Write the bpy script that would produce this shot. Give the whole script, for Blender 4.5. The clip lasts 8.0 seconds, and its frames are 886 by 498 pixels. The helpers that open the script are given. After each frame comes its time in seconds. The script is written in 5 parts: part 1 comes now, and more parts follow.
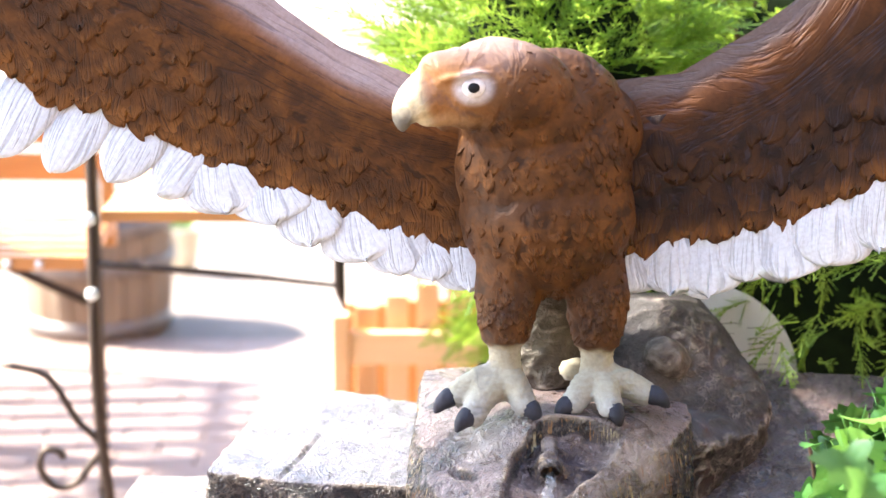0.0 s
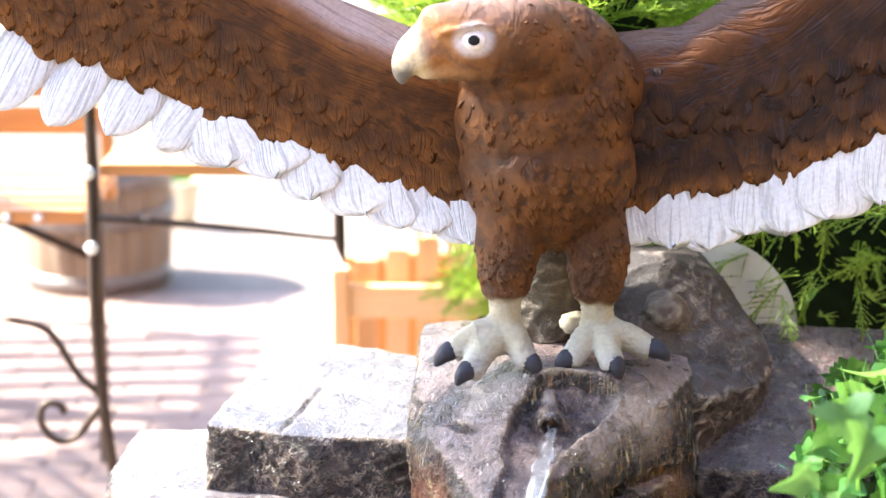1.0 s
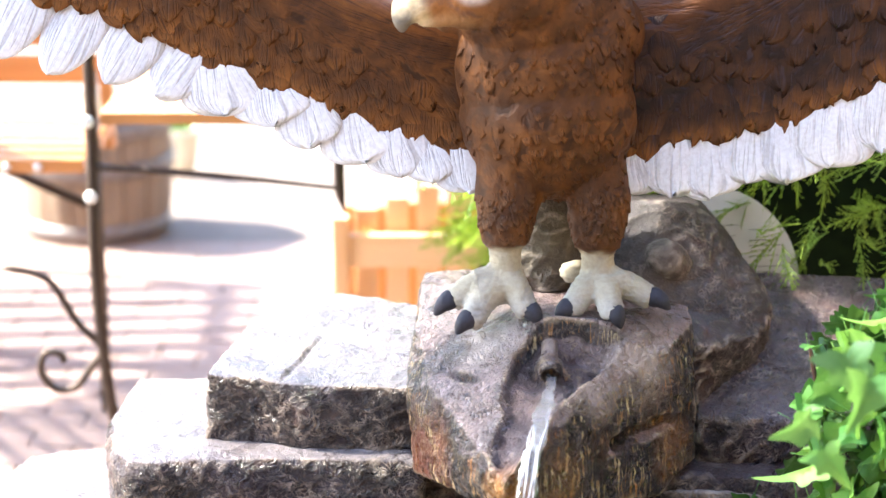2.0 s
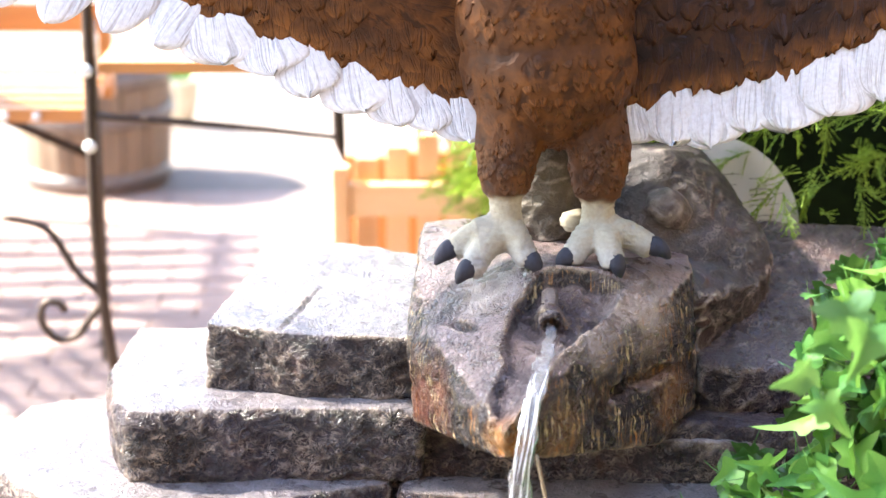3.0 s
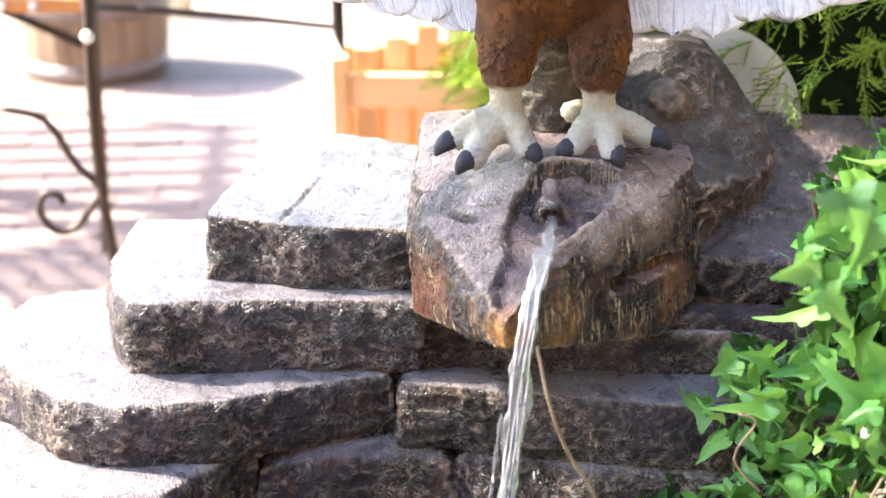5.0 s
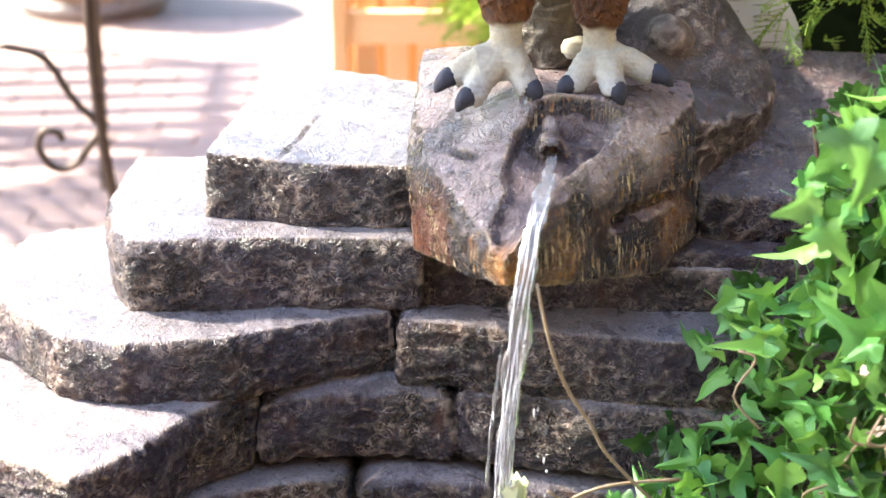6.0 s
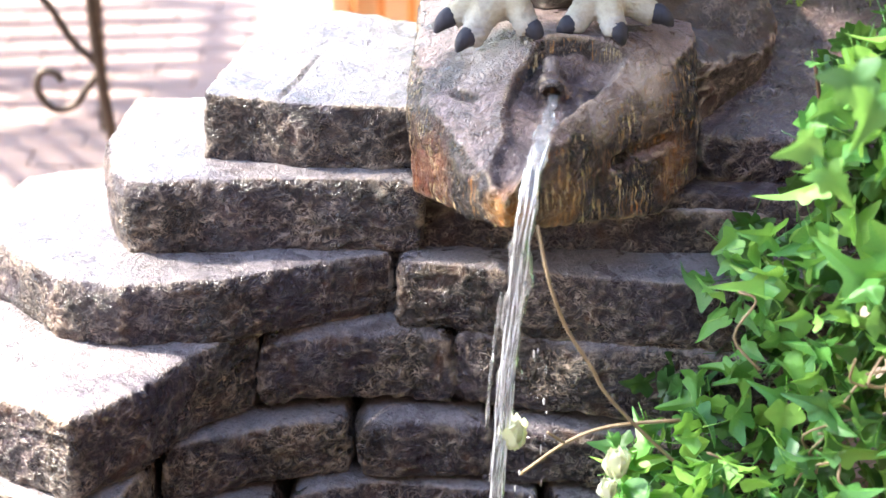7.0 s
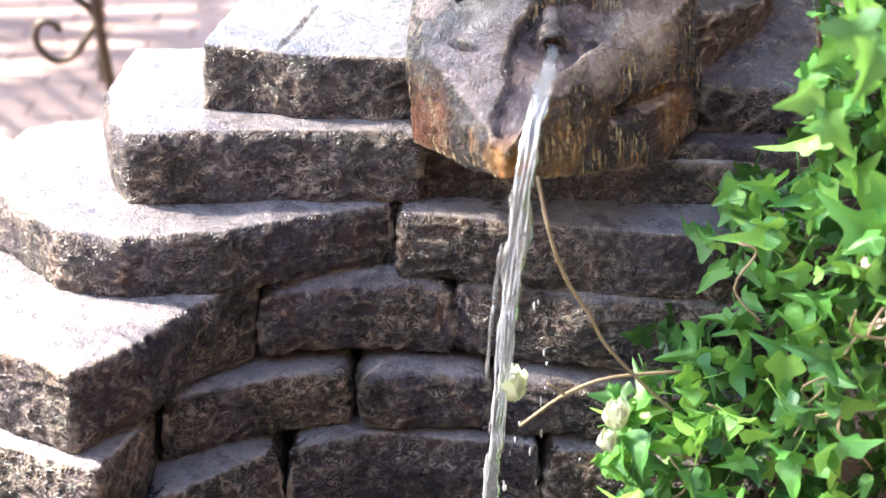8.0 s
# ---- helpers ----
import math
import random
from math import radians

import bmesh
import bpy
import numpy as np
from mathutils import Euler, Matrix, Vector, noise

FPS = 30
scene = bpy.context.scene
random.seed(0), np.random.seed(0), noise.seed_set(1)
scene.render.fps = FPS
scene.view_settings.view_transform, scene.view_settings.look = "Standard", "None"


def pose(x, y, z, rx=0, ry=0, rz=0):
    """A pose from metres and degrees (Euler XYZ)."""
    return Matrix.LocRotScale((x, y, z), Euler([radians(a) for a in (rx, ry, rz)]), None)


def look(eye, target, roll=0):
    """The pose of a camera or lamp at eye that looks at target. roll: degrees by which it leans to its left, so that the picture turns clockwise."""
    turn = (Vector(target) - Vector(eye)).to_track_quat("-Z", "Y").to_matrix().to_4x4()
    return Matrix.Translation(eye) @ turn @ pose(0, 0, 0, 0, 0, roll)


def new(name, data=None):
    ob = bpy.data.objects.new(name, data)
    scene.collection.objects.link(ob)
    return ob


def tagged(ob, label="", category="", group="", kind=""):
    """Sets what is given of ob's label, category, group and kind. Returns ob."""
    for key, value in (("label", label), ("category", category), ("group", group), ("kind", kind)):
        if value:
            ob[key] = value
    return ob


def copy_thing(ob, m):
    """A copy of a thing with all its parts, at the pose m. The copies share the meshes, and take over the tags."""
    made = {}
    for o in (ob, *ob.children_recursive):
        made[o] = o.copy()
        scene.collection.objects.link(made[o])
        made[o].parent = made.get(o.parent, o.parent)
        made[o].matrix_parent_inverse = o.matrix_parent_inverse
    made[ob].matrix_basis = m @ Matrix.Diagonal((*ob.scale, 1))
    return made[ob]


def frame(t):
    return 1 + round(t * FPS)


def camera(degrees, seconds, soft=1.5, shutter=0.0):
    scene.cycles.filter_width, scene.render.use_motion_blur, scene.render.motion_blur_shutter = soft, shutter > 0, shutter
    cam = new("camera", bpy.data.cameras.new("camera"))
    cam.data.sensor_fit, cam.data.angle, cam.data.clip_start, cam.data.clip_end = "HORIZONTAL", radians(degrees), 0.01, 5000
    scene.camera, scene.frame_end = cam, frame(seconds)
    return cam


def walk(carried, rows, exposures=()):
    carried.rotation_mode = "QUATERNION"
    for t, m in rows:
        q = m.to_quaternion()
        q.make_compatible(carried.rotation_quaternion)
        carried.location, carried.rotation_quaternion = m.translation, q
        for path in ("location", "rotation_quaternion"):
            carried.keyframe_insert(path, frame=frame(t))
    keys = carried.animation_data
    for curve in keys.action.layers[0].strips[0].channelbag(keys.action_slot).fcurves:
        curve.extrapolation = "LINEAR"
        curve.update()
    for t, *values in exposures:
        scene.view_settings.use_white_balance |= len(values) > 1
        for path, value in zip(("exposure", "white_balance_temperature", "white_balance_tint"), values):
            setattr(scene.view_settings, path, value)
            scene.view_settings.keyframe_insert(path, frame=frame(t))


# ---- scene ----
# ---- camera: a tripod tilt with a long lens ----
cam = camera(25.3, 8.0)
cam.data.dof.use_dof = True
cam.data.dof.focus_distance = 2.80
cam.data.dof.aperture_fstop = 2.6
TILTS = [
    (0.0, -13.5, 0.136), (0.5, -14.135, 0.125), (1.0, -14.843, 0.10), (1.5, -15.568, 0.08),
    (3.0, -17.785, 0.015), (3.5, -18.469, -0.01), (4.0, -19.241, -0.02), (4.5, -20.052, -0.03),
    (6.0, -22.757, -0.05), (6.5, -23.609, -0.065), (7.0, -24.47, -0.075), (7.5, -25.1, -0.095),
    (8.0, -25.892, -0.108),
]
walk(cam, [(t, pose(0, 0.043 * t / 8, 1.5 - 0.016 * t / 8, 90 + tilt, 0, 0) @ pose(0, 0, 0, 0, 0, roll)) for t, tilt, roll in TILTS],
     exposures=[(0.0, 3.2, 6620.0, 10.0), (8.0, 3.2, 6620.0, 10.0)])

# ---- light: high sun from the left, clear sky ----
SUN_UP, SUN_AZ = 41.5, -76.0   # degrees above the horizon; degrees from +y towards +x
world = bpy.data.worlds.new("world")
scene.world = world
world.use_nodes = True
wn = world.node_tree.nodes
sky = wn.new("ShaderNodeTexSky")
sky.sky_type = "NISHITA"
sky.sun_disc = False
sky.sun_elevation = radians(SUN_UP)
sky.sun_rotation = radians(SUN_AZ)
world.node_tree.links.new(sky.outputs[0], wn["Background"].inputs[0])
wn["Background"].inputs[1].default_value = 0.13
sun_data = bpy.data.lights.new("sun", "SUN")
sun_data.energy, sun_data.angle, sun_data.color = 4.6, radians(3.2), (1.0, 0.93, 0.82)
sun_from = Vector((math.sin(radians(SUN_AZ)) * math.cos(radians(SUN_UP)), math.cos(radians(SUN_AZ)) * math.cos(radians(SUN_UP)), math.sin(radians(SUN_UP))))
sun = new("sun", sun_data)
sun.matrix_basis = look(sun_from * 20, (0, 0, 0))

from mathutils.bvhtree import BVHTree as BVH

# ---- helpers of this scene ----
GROUND = -0.12


def mesh_of(bm, name, mats, smooth=True):
    me = bpy.data.meshes.new(name)
    bm.to_mesh(me)
    bm.free()
    for m in mats if isinstance(mats, (list, tuple)) else [mats]:
        me.materials.append(m)
    if smooth:
        me.polygons.foreach_set("use_smooth", [True] * len(me.polygons))
    return me


def thing(name, place, label, category, group="", kind=""):
    """An empty at the base of a thing that has parts."""
    ob = new(name)
    ob.empty_display_size = 0.05
    ob.matrix_basis = Matrix.Translation(place)
    ob["base"] = list(place)
    return tagged(ob, label, category, group, kind)


def under(ob, parent):
    """Parents ob, whose mesh is in world metres, below a thing or a part."""
    ob.parent = parent
    top = parent
    while top.parent:
        top = top.parent
    if parent is top:
        ob.matrix_parent_inverse = top.matrix_basis.inverted()
    return ob


def part(name, bm, material, parent, label="", smooth=True):
    ob = new(name, mesh_of(bm, name, material, smooth))
    under(ob, parent)
    return tagged(ob, label)


def solo(name, bm, material, label, category, group="", kind="", smooth=True):
    return tagged(new(name, mesh_of(bm, name, material, smooth)), label, category, group, kind)


def box(bm, lo, hi, turn=None, bevel=0.0):
    """A bevelled box between two corners, turned about its centre."""
    lo, hi = Vector(lo), Vector(hi)
    m = Matrix.Translation((lo + hi) / 2) @ (turn or Matrix()) @ Matrix.Diagonal((*(hi - lo), 1))
    made = bmesh.ops.create_cube(bm, size=1, matrix=m)["verts"]
    if bevel:
        edges = list({e for v in made for e in v.link_edges})
        bmesh.ops.bevel(bm, geom=edges, offset=bevel, segments=2, affect="EDGES", profile=0.6)
    return bm


def tube(bm, pts, radii, sides=10, flat=1.0):
    """A round bar along points with a radius at each; flat squeezes it across."""
    pts = [Vector(p) for p in pts]
    rings = []
    side = None
    for i, p in enumerate(pts):
        d = (pts[min(i + 1, len(pts) - 1)] - pts[max(i - 1, 0)]).normalized()
        if side is None:
            side = d.orthogonal().normalized()
        side = (side - d * side.dot(d)).normalized()
        up = d.cross(side)
        r = radii[i] if isinstance(radii, (list, tuple)) else radii
        rings.append([bm.verts.new(p + (side * math.cos(a) + up * math.sin(a) * flat) * r) for a in [k * math.tau / sides for k in range(sides)]])
    for a, b in zip(rings, rings[1:]):
        for k in range(sides):
            bm.faces.new((a[k], a[(k + 1) % sides], b[(k + 1) % sides], b[k]))
    bm.faces.new(rings[0][::-1])
    bm.faces.new(rings[-1])
    return bm


def smooth_path(pts, n):
    """A Catmull-Rom curve through points, n steps a span."""
    pts = [Vector(p) for p in pts]
    ext = [2 * pts[0] - pts[1]] + pts + [2 * pts[-1] - pts[-2]]
    out = []
    for i in range(1, len(ext) - 2):
        a, b, c, d = ext[i - 1:i + 3]
        for k in range(n):
            t = k / n
            out.append(0.5 * (2 * b + (c - a) * t + (2 * a - 5 * b + 4 * c - d) * t * t + (3 * b - a - 3 * c + d) * t ** 3))
    return out + [pts[-1]]


def blob(bm, centre, size, turn=(0, 0, 0), sub=3):
    m = Matrix.Translation(centre) @ Euler([radians(a) for a in turn]).to_matrix().to_4x4() @ Matrix.Diagonal((*size, 1))
    bmesh.ops.create_icosphere(bm, subdivisions=sub, radius=1, matrix=m)
    return bm


def remeshed(bm, voxel, rounds=2, factor=0.5):
    """The outer skin of overlapping closed shapes as one even mesh."""
    me = bpy.data.meshes.new("tmp")
    bm.to_mesh(me)
    bm.free()
    ob = new("tmp", me)
    mod = ob.modifiers.new("r", "REMESH")
    mod.mode, mod.voxel_size = "VOXEL", voxel
    if rounds:
        sm = ob.modifiers.new("s", "SMOOTH")
        sm.iterations, sm.factor = rounds, factor
    dg = bpy.context.evaluated_depsgraph_get()
    dg.update()
    out = bmesh.new()
    out.from_mesh(ob.evaluated_get(dg).to_mesh())
    bpy.data.objects.remove(ob)
    bpy.data.meshes.remove(me)
    return out


def roughen(bm, seed, coarse=0.008, mid=0.004, fine=0.0016, scale=1.0):
    """Hewn relief along the normals: lumps, chipped facets and grain."""
    off = Vector((seed * 3.7, seed * 1.3, seed * 2.1))
    bm.normal_update()
    for v in bm.verts:
        p = (v.co + off) * scale
        a = noise.noise(p * 11) * coarse
        q = noise.noise(Vector((p.x * 30, p.y * 30, p.z * 44)) + Vector((a, -a, a)) * 120)
        b = (0.5 - abs(q) * 2) * mid
        c = noise.noise(p * 90) * fine
        v.co += v.normal * (a + b + c) * (1 - 0.6 * max(0.0, v.normal.z))
    return bm


def ease(a, b, x):
    t = min(1, max(0, (x - a) / (b - a)))
    return t * t * (3 - 2 * t)

# ---- materials ----
def material(name, rough=0.6, metal=0.0, spec=0.5):
    m = bpy.data.materials.new(name)
    m.use_nodes = True
    b = m.node_tree.nodes["Principled BSDF"]
    b.inputs["Roughness"].default_value = rough
    b.inputs["Metallic"].default_value = metal
    b.inputs["Specular IOR Level"].default_value = spec
    return m, m.node_tree, b


def node(nt, kind, **values):
    n = nt.nodes.new("ShaderNode" + kind)
    for k, v in values.items():
        n.inputs[k.replace("_", " ")].default_value = v
    return n


def link(nt, a, b):
    nt.links.new(a, b)


def coords(nt, which="Object", scale=(1, 1, 1)):
    tc = nt.nodes.new("ShaderNodeTexCoord")
    mp = nt.nodes.new("ShaderNodeMapping")
    mp.inputs["Scale"].default_value = scale
    link(nt, tc.outputs[which], mp.inputs[0])
    return mp.outputs[0]


def noise_tex(nt, vec, scale, detail=4.0, rough=0.55, distort=0.0):
    n = node(nt, "TexNoise", Scale=scale, Detail=detail, Roughness=rough, Distortion=distort)
    link(nt, vec, n.inputs["Vector"])
    return n.outputs["Fac"]


def ramp(nt, fac, stops, ease=False):
    r = nt.nodes.new("ShaderNodeValToRGB")
    r.color_ramp.interpolation = "EASE" if ease else "LINEAR"
    els = r.color_ramp.elements
    while len(els) < len(stops):
        els.new(0.5)
    for e, (p, c) in zip(els, stops):
        e.position = p
        e.color = (c, c, c, 1) if isinstance(c, (int, float)) else (*c, 1)
    link(nt, fac, r.inputs[0])
    return r.outputs[0]


def mix(nt, fac, a, b, mode="MIX"):
    m = nt.nodes.new("ShaderNodeMix")
    m.data_type, m.blend_type = "RGBA", mode
    for sock, v in ((m.inputs[0], fac), (m.inputs[6], a), (m.inputs[7], b)):
        if isinstance(v, (int, float)):
            sock.default_value = v
        elif isinstance(v, tuple):
            sock.default_value = (*v, 1)
        else:
            link(nt, v, sock)
    return m.outputs[2]


def calc(nt, op, a, b=0.0, c=0.0):
    m = nt.nodes.new("ShaderNodeMath")
    m.operation = op
    for sock, v in zip(m.inputs, (a, b, c)):
        if isinstance(v, (int, float)):
            sock.default_value = v
        else:
            link(nt, v, sock)
    return m.outputs[0]


def bump(nt, bsdf, height, strength=0.5, distance=0.002):
    b = node(nt, "Bump", Strength=strength, Distance=distance)
    link(nt, height, b.inputs["Height"])
    link(nt, b.outputs[0], bsdf.inputs["Normal"])
    return b


def make_stone(name, base=(0.012, 0.0060, 0.0062), cool=(0.025, 0.014, 0.024), rust=(0.10, 0.038, 0.016), pale=(0.55, 0.43, 0.33), bloom=(0.17, 0.135, 0.16), rust_from=0.54, pale_from=0.49, stains_and_sheen=(), streaks=0.0, brushing=1.0, top_light=(0.285, 0.258, 0.268), top_light_amount=0.75, top_light_from=0.70, relief=1.0, flat_relief=0.22, rough=(0.20, 0.40), top_light_patches=(0.32, 0.58, 0.55)):
    """Painted cast stone: umber ground, cool and rusty washes, fine dry-brushed scratches, light from above painted on
    upper sides.
    """
    m, nt, b = material(name, 0.3, 0.0, 0.5)
    v = coords(nt)
    big = noise_tex(nt, v, 6, 3)
    wash = noise_tex(nt, v, 17, 5, 0.6, 0.5)
    wire = noise_tex(nt, coords(nt, scale=(1, 1, 1.2)), 48, 4, 0.58, 1.0)
    wire_fine = noise_tex(nt, coords(nt, scale=(1.2, 1, 1)), 115, 3, 0.55, 0.8)
    grain = noise_tex(nt, v, 330, 3)
    crease = calc(nt, "ABSOLUTE", calc(nt, "SUBTRACT", wire, 0.5))
    crease_fine = calc(nt, "ABSOLUTE", calc(nt, "SUBTRACT", wire_fine, 0.5))
    col = mix(nt, ramp(nt, big, [(0.40, 0.0), (0.60, 1.0)]), base, cool)
    col = mix(nt, ramp(nt, wash, [(rust_from, 0.0), (rust_from + 0.2, 0.8)]), col, rust)
    # thin grey-violet bloom, rubbed on in places
    rub = ramp(nt, noise_tex(nt, v, 11, 4, 0.6, 0.4), [(0.56, 0.0), (0.76, 0.5 * min(1.0, brushing + 0.2))])
    col = mix(nt, calc(nt, "MULTIPLY", rub, ramp(nt, grain, [(0.35, 0.3), (0.62, 1.0)])), col, bloom)
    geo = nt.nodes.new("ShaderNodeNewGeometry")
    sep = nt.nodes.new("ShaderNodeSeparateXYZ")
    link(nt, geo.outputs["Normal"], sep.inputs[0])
    # light from above put into the colour: upward sides turn paler
    layer = calc(nt, "MULTIPLY", ramp(nt, sep.outputs[2], [(top_light_from, 0.0), (top_light_from + 0.22, top_light_amount)]), ramp(nt, wash, [(top_light_patches[0], top_light_patches[2]), (top_light_patches[1], 1.0)]))
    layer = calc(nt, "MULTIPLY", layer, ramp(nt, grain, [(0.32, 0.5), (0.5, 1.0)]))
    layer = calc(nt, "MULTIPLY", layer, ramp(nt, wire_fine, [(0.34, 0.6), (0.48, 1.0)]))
    col = mix(nt, layer, col, top_light)
    # local rust, wet and colour stains, and sky sheen painted as pale spots
    for centre, radius, tint in stains_and_sheen:
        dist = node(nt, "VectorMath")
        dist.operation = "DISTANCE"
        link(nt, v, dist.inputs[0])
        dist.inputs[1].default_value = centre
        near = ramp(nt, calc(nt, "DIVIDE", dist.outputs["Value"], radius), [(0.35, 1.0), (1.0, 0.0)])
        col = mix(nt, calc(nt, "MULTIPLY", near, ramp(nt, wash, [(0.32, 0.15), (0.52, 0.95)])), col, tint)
    # a dry brush dragged over the raised creases, here thick, there missing
    lines = ramp(nt, crease, [(0.0, 1.0), (0.022, 0.85), (0.045, 0.0)])
    lines_fine = ramp(nt, crease_fine, [(0.0, 0.5), (0.022, 0.3), (0.05, 0.0)])
    broken = ramp(nt, noise_tex(nt, v, 48, 3, 0.6, 0.6), [(0.36, 0.12), (0.58, 1.0)])
    patch = ramp(nt, noise_tex(nt, v, 14, 4, 0.6, 0.8), [(pale_from - 0.10, 0.12), (pale_from + 0.10, 1.0)])
    steep = ramp(nt, sep.outputs[2], [(0.60, 1.0), (0.95, 0.35)])
    hair = calc(nt, "MULTIPLY", calc(nt, "MAXIMUM", lines, lines_fine), calc(nt, "MULTIPLY", broken, patch))
    hair = calc(nt, "MULTIPLY", hair, calc(nt, "MULTIPLY", steep, brushing * 0.85))
    tan = mix(nt, ramp(nt, big, [(0.42, 0.0), (0.58, 1.0)]), pale, (0.42, 0.34, 0.31))
    col = mix(nt, hair, col, tan)
    if streaks:
        run = noise_tex(nt, coords(nt, scale=(1, 1, 0.09)), 210, 4, 0.6, 0.25)
        side = ramp(nt, sep.outputs[2], [(0.30, 1.0), (0.50, 0.0)])
        tint = mix(nt, ramp(nt, wash, [(0.42, 0.0), (0.58, 1.0)]), (0.62, 0.50, 0.28), (0.42, 0.17, 0.03))
        col = mix(nt, calc(nt, "MULTIPLY", calc(nt, "MULTIPLY", ramp(nt, run, [(0.54, 0.0), (0.60, streaks)]), side), patch), col, tint)
    edge = ramp(nt, geo.outputs["Pointiness"], [(0.512, 0.0), (0.555, 1.0)])
    col = mix(nt, calc(nt, "MULTIPLY", edge, ramp(nt, wash, [(0.40, 0.0), (0.60, 0.75)])), col, pale)
    link(nt, col, b.inputs["Base Color"])
    link(nt, ramp(nt, wash, [(0.3, rough[0]), (0.7, rough[1])]), b.inputs["Roughness"])
    ridge = ramp(nt, crease, [(0.0, 1.0), (0.07, 0.3), (0.25, 0.0)], True)
    ridge_fine = ramp(nt, crease_fine, [(0.0, 0.5), (0.08, 0.15), (0.25, 0.0)], True)
    h = calc(nt, "ADD", calc(nt, "ADD", ridge, ridge_fine), calc(nt, "MULTIPLY", grain, 0.12))
    bump(nt, b, calc(nt, "MULTIPLY", h, ramp(nt, sep.outputs[2], [(0.55, 1.0), (0.92, flat_relief)])), relief, 0.006)
    return m


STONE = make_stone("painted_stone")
# three pale spots put the sky sheen into the spout's shoulders
SPOUT_STONE = make_stone("spout_stone_paint", base=(0.006, 0.004, 0.0035), cool=(0.014, 0.009, 0.010), rust=(0.075, 0.026, 0.008), pale=(0.66, 0.52, 0.34), bloom=(0.16, 0.13, 0.15), rust_from=0.57, pale_from=0.50, streaks=1.0, brushing=0.5, top_light=(0.37, 0.27, 0.255), top_light_amount=0.9, top_light_from=0.48, flat_relief=0.8, top_light_patches=(0.38, 0.56, 0.30),
                         stains_and_sheen=[((-0.035, 2.57, 0.44), 0.10, (0.19, 0.050, 0.020)), ((0.085, 2.37, 0.455), 0.065, (0.50, 0.19, 0.02)), ((0.31, 2.64, 0.43), 0.06, (0.22, 0.09, 0.02)), ((0.15, 2.45, 0.46), 0.06, (0.20, 0.10, 0.03)), ((0.275, 2.605, 0.580), 0.085, (0.50, 0.40, 0.33)), ((0.205, 2.530, 0.556), 0.055, (0.46, 0.37, 0.33)), ((0.06, 2.645, 0.590), 0.07, (0.46, 0.38, 0.33)), ((0.165, 2.595, 0.560), 0.075, (0.080, 0.060, 0.070)), ((0.095, 2.45, 0.515), 0.075, (0.085, 0.068, 0.080))])
# copy of the stone paint with the right-hand shade put into its duller tops
SHADED_STONE = make_stone("shaded_stone_paint", base=(0.014, 0.0075, 0.0080), cool=(0.026, 0.015, 0.024), top_light=(0.12, 0.092, 0.095), top_light_amount=0.45)
ROCK_GREY = make_stone("grey_rock_paint", base=(0.012, 0.007, 0.008), cool=(0.030, 0.025, 0.022), rust=(0.075, 0.032, 0.022), pale=(0.5, 0.43, 0.36), pale_from=0.60, brushing=0.6, top_light=(0.070, 0.058, 0.062), top_light_amount=0.4, stains_and_sheen=[((0.155, 2.80, 0.70), 0.11, (0.10, 0.083, 0.052)), ((0.33, 2.82, 0.64), 0.07, (0.085, 0.060, 0.042))], relief=0.5, rough=(0.45, 0.65))


def make_wood(name, a, b_, rough=0.5, along="X"):
    m, nt, b = material(name, rough)
    sc = {"X": (2, 30, 30), "Y": (30, 2, 30), "Z": (30, 30, 2)}[along]
    v = coords(nt, scale=sc)
    g = noise_tex(nt, v, 1.6, 5, 0.6, 0.6)
    col = mix(nt, ramp(nt, g, [(0.3, 0.0), (0.7, 1.0)]), a, b_)
    info = nt.nodes.new("ShaderNodeObjectInfo")
    col = mix(nt, calc(nt, "MULTIPLY", info.outputs["Random"], 0.3), col, (0.5, 0.3, 0.14), "MULTIPLY")
    link(nt, col, b.inputs["Base Color"])
    bump(nt, b, g, 0.3, 0.002)
    return m


WOOD = make_wood("varnished_pine", (0.60, 0.28, 0.09), (0.48, 0.20, 0.06), 0.28)
WOOD_UP = make_wood("varnished_pine_upright", (0.56, 0.27, 0.09), (0.42, 0.18, 0.05), along="Z")
OLD_OAK = make_wood("weathered_oak", (0.24, 0.185, 0.135), (0.15, 0.115, 0.085), 0.7, along="Z")


def make_iron():
    m, nt, b = material("dark_iron", 0.5, 0.6)
    g = noise_tex(nt, coords(nt), 60, 4)
    link(nt, mix(nt, g, (0.035, 0.028, 0.025), (0.075, 0.05, 0.035)), b.inputs["Base Color"])
    bump(nt, b, g, 0.3, 0.001)
    return m


IRON = make_iron()


def make_plain(name, a, b_, rough=0.6, scale=30.0, metal=0.0, strength=0.25):
    m, nt, b = material(name, rough, metal)
    g = noise_tex(nt, coords(nt), scale, 5, 0.6)
    link(nt, mix(nt, ramp(nt, g, [(0.3, 0.0), (0.7, 1.0)]), a, b_), b.inputs["Base Color"])
    bump(nt, b, noise_tex(nt, coords(nt), scale * 4, 3), strength, 0.002)
    return m


PAVING = make_plain("pinkish_paver", (0.33, 0.235, 0.20), (0.25, 0.175, 0.15), 0.8, 14)
JOINT = make_plain("sandy_ground", (0.20, 0.165, 0.145), (0.15, 0.12, 0.105), 0.9, 8)
TIMBER = make_wood("dark_timber", (0.13, 0.085, 0.05), (0.09, 0.055, 0.032), 0.7)
POOL, pool_nt, pool_b = material("pool_water", 0.05)
link(pool_nt, mix(pool_nt, noise_tex(pool_nt, coords(pool_nt), 9, 3), (0.012, 0.014, 0.012), (0.03, 0.032, 0.026)), pool_b.inputs["Base Color"])
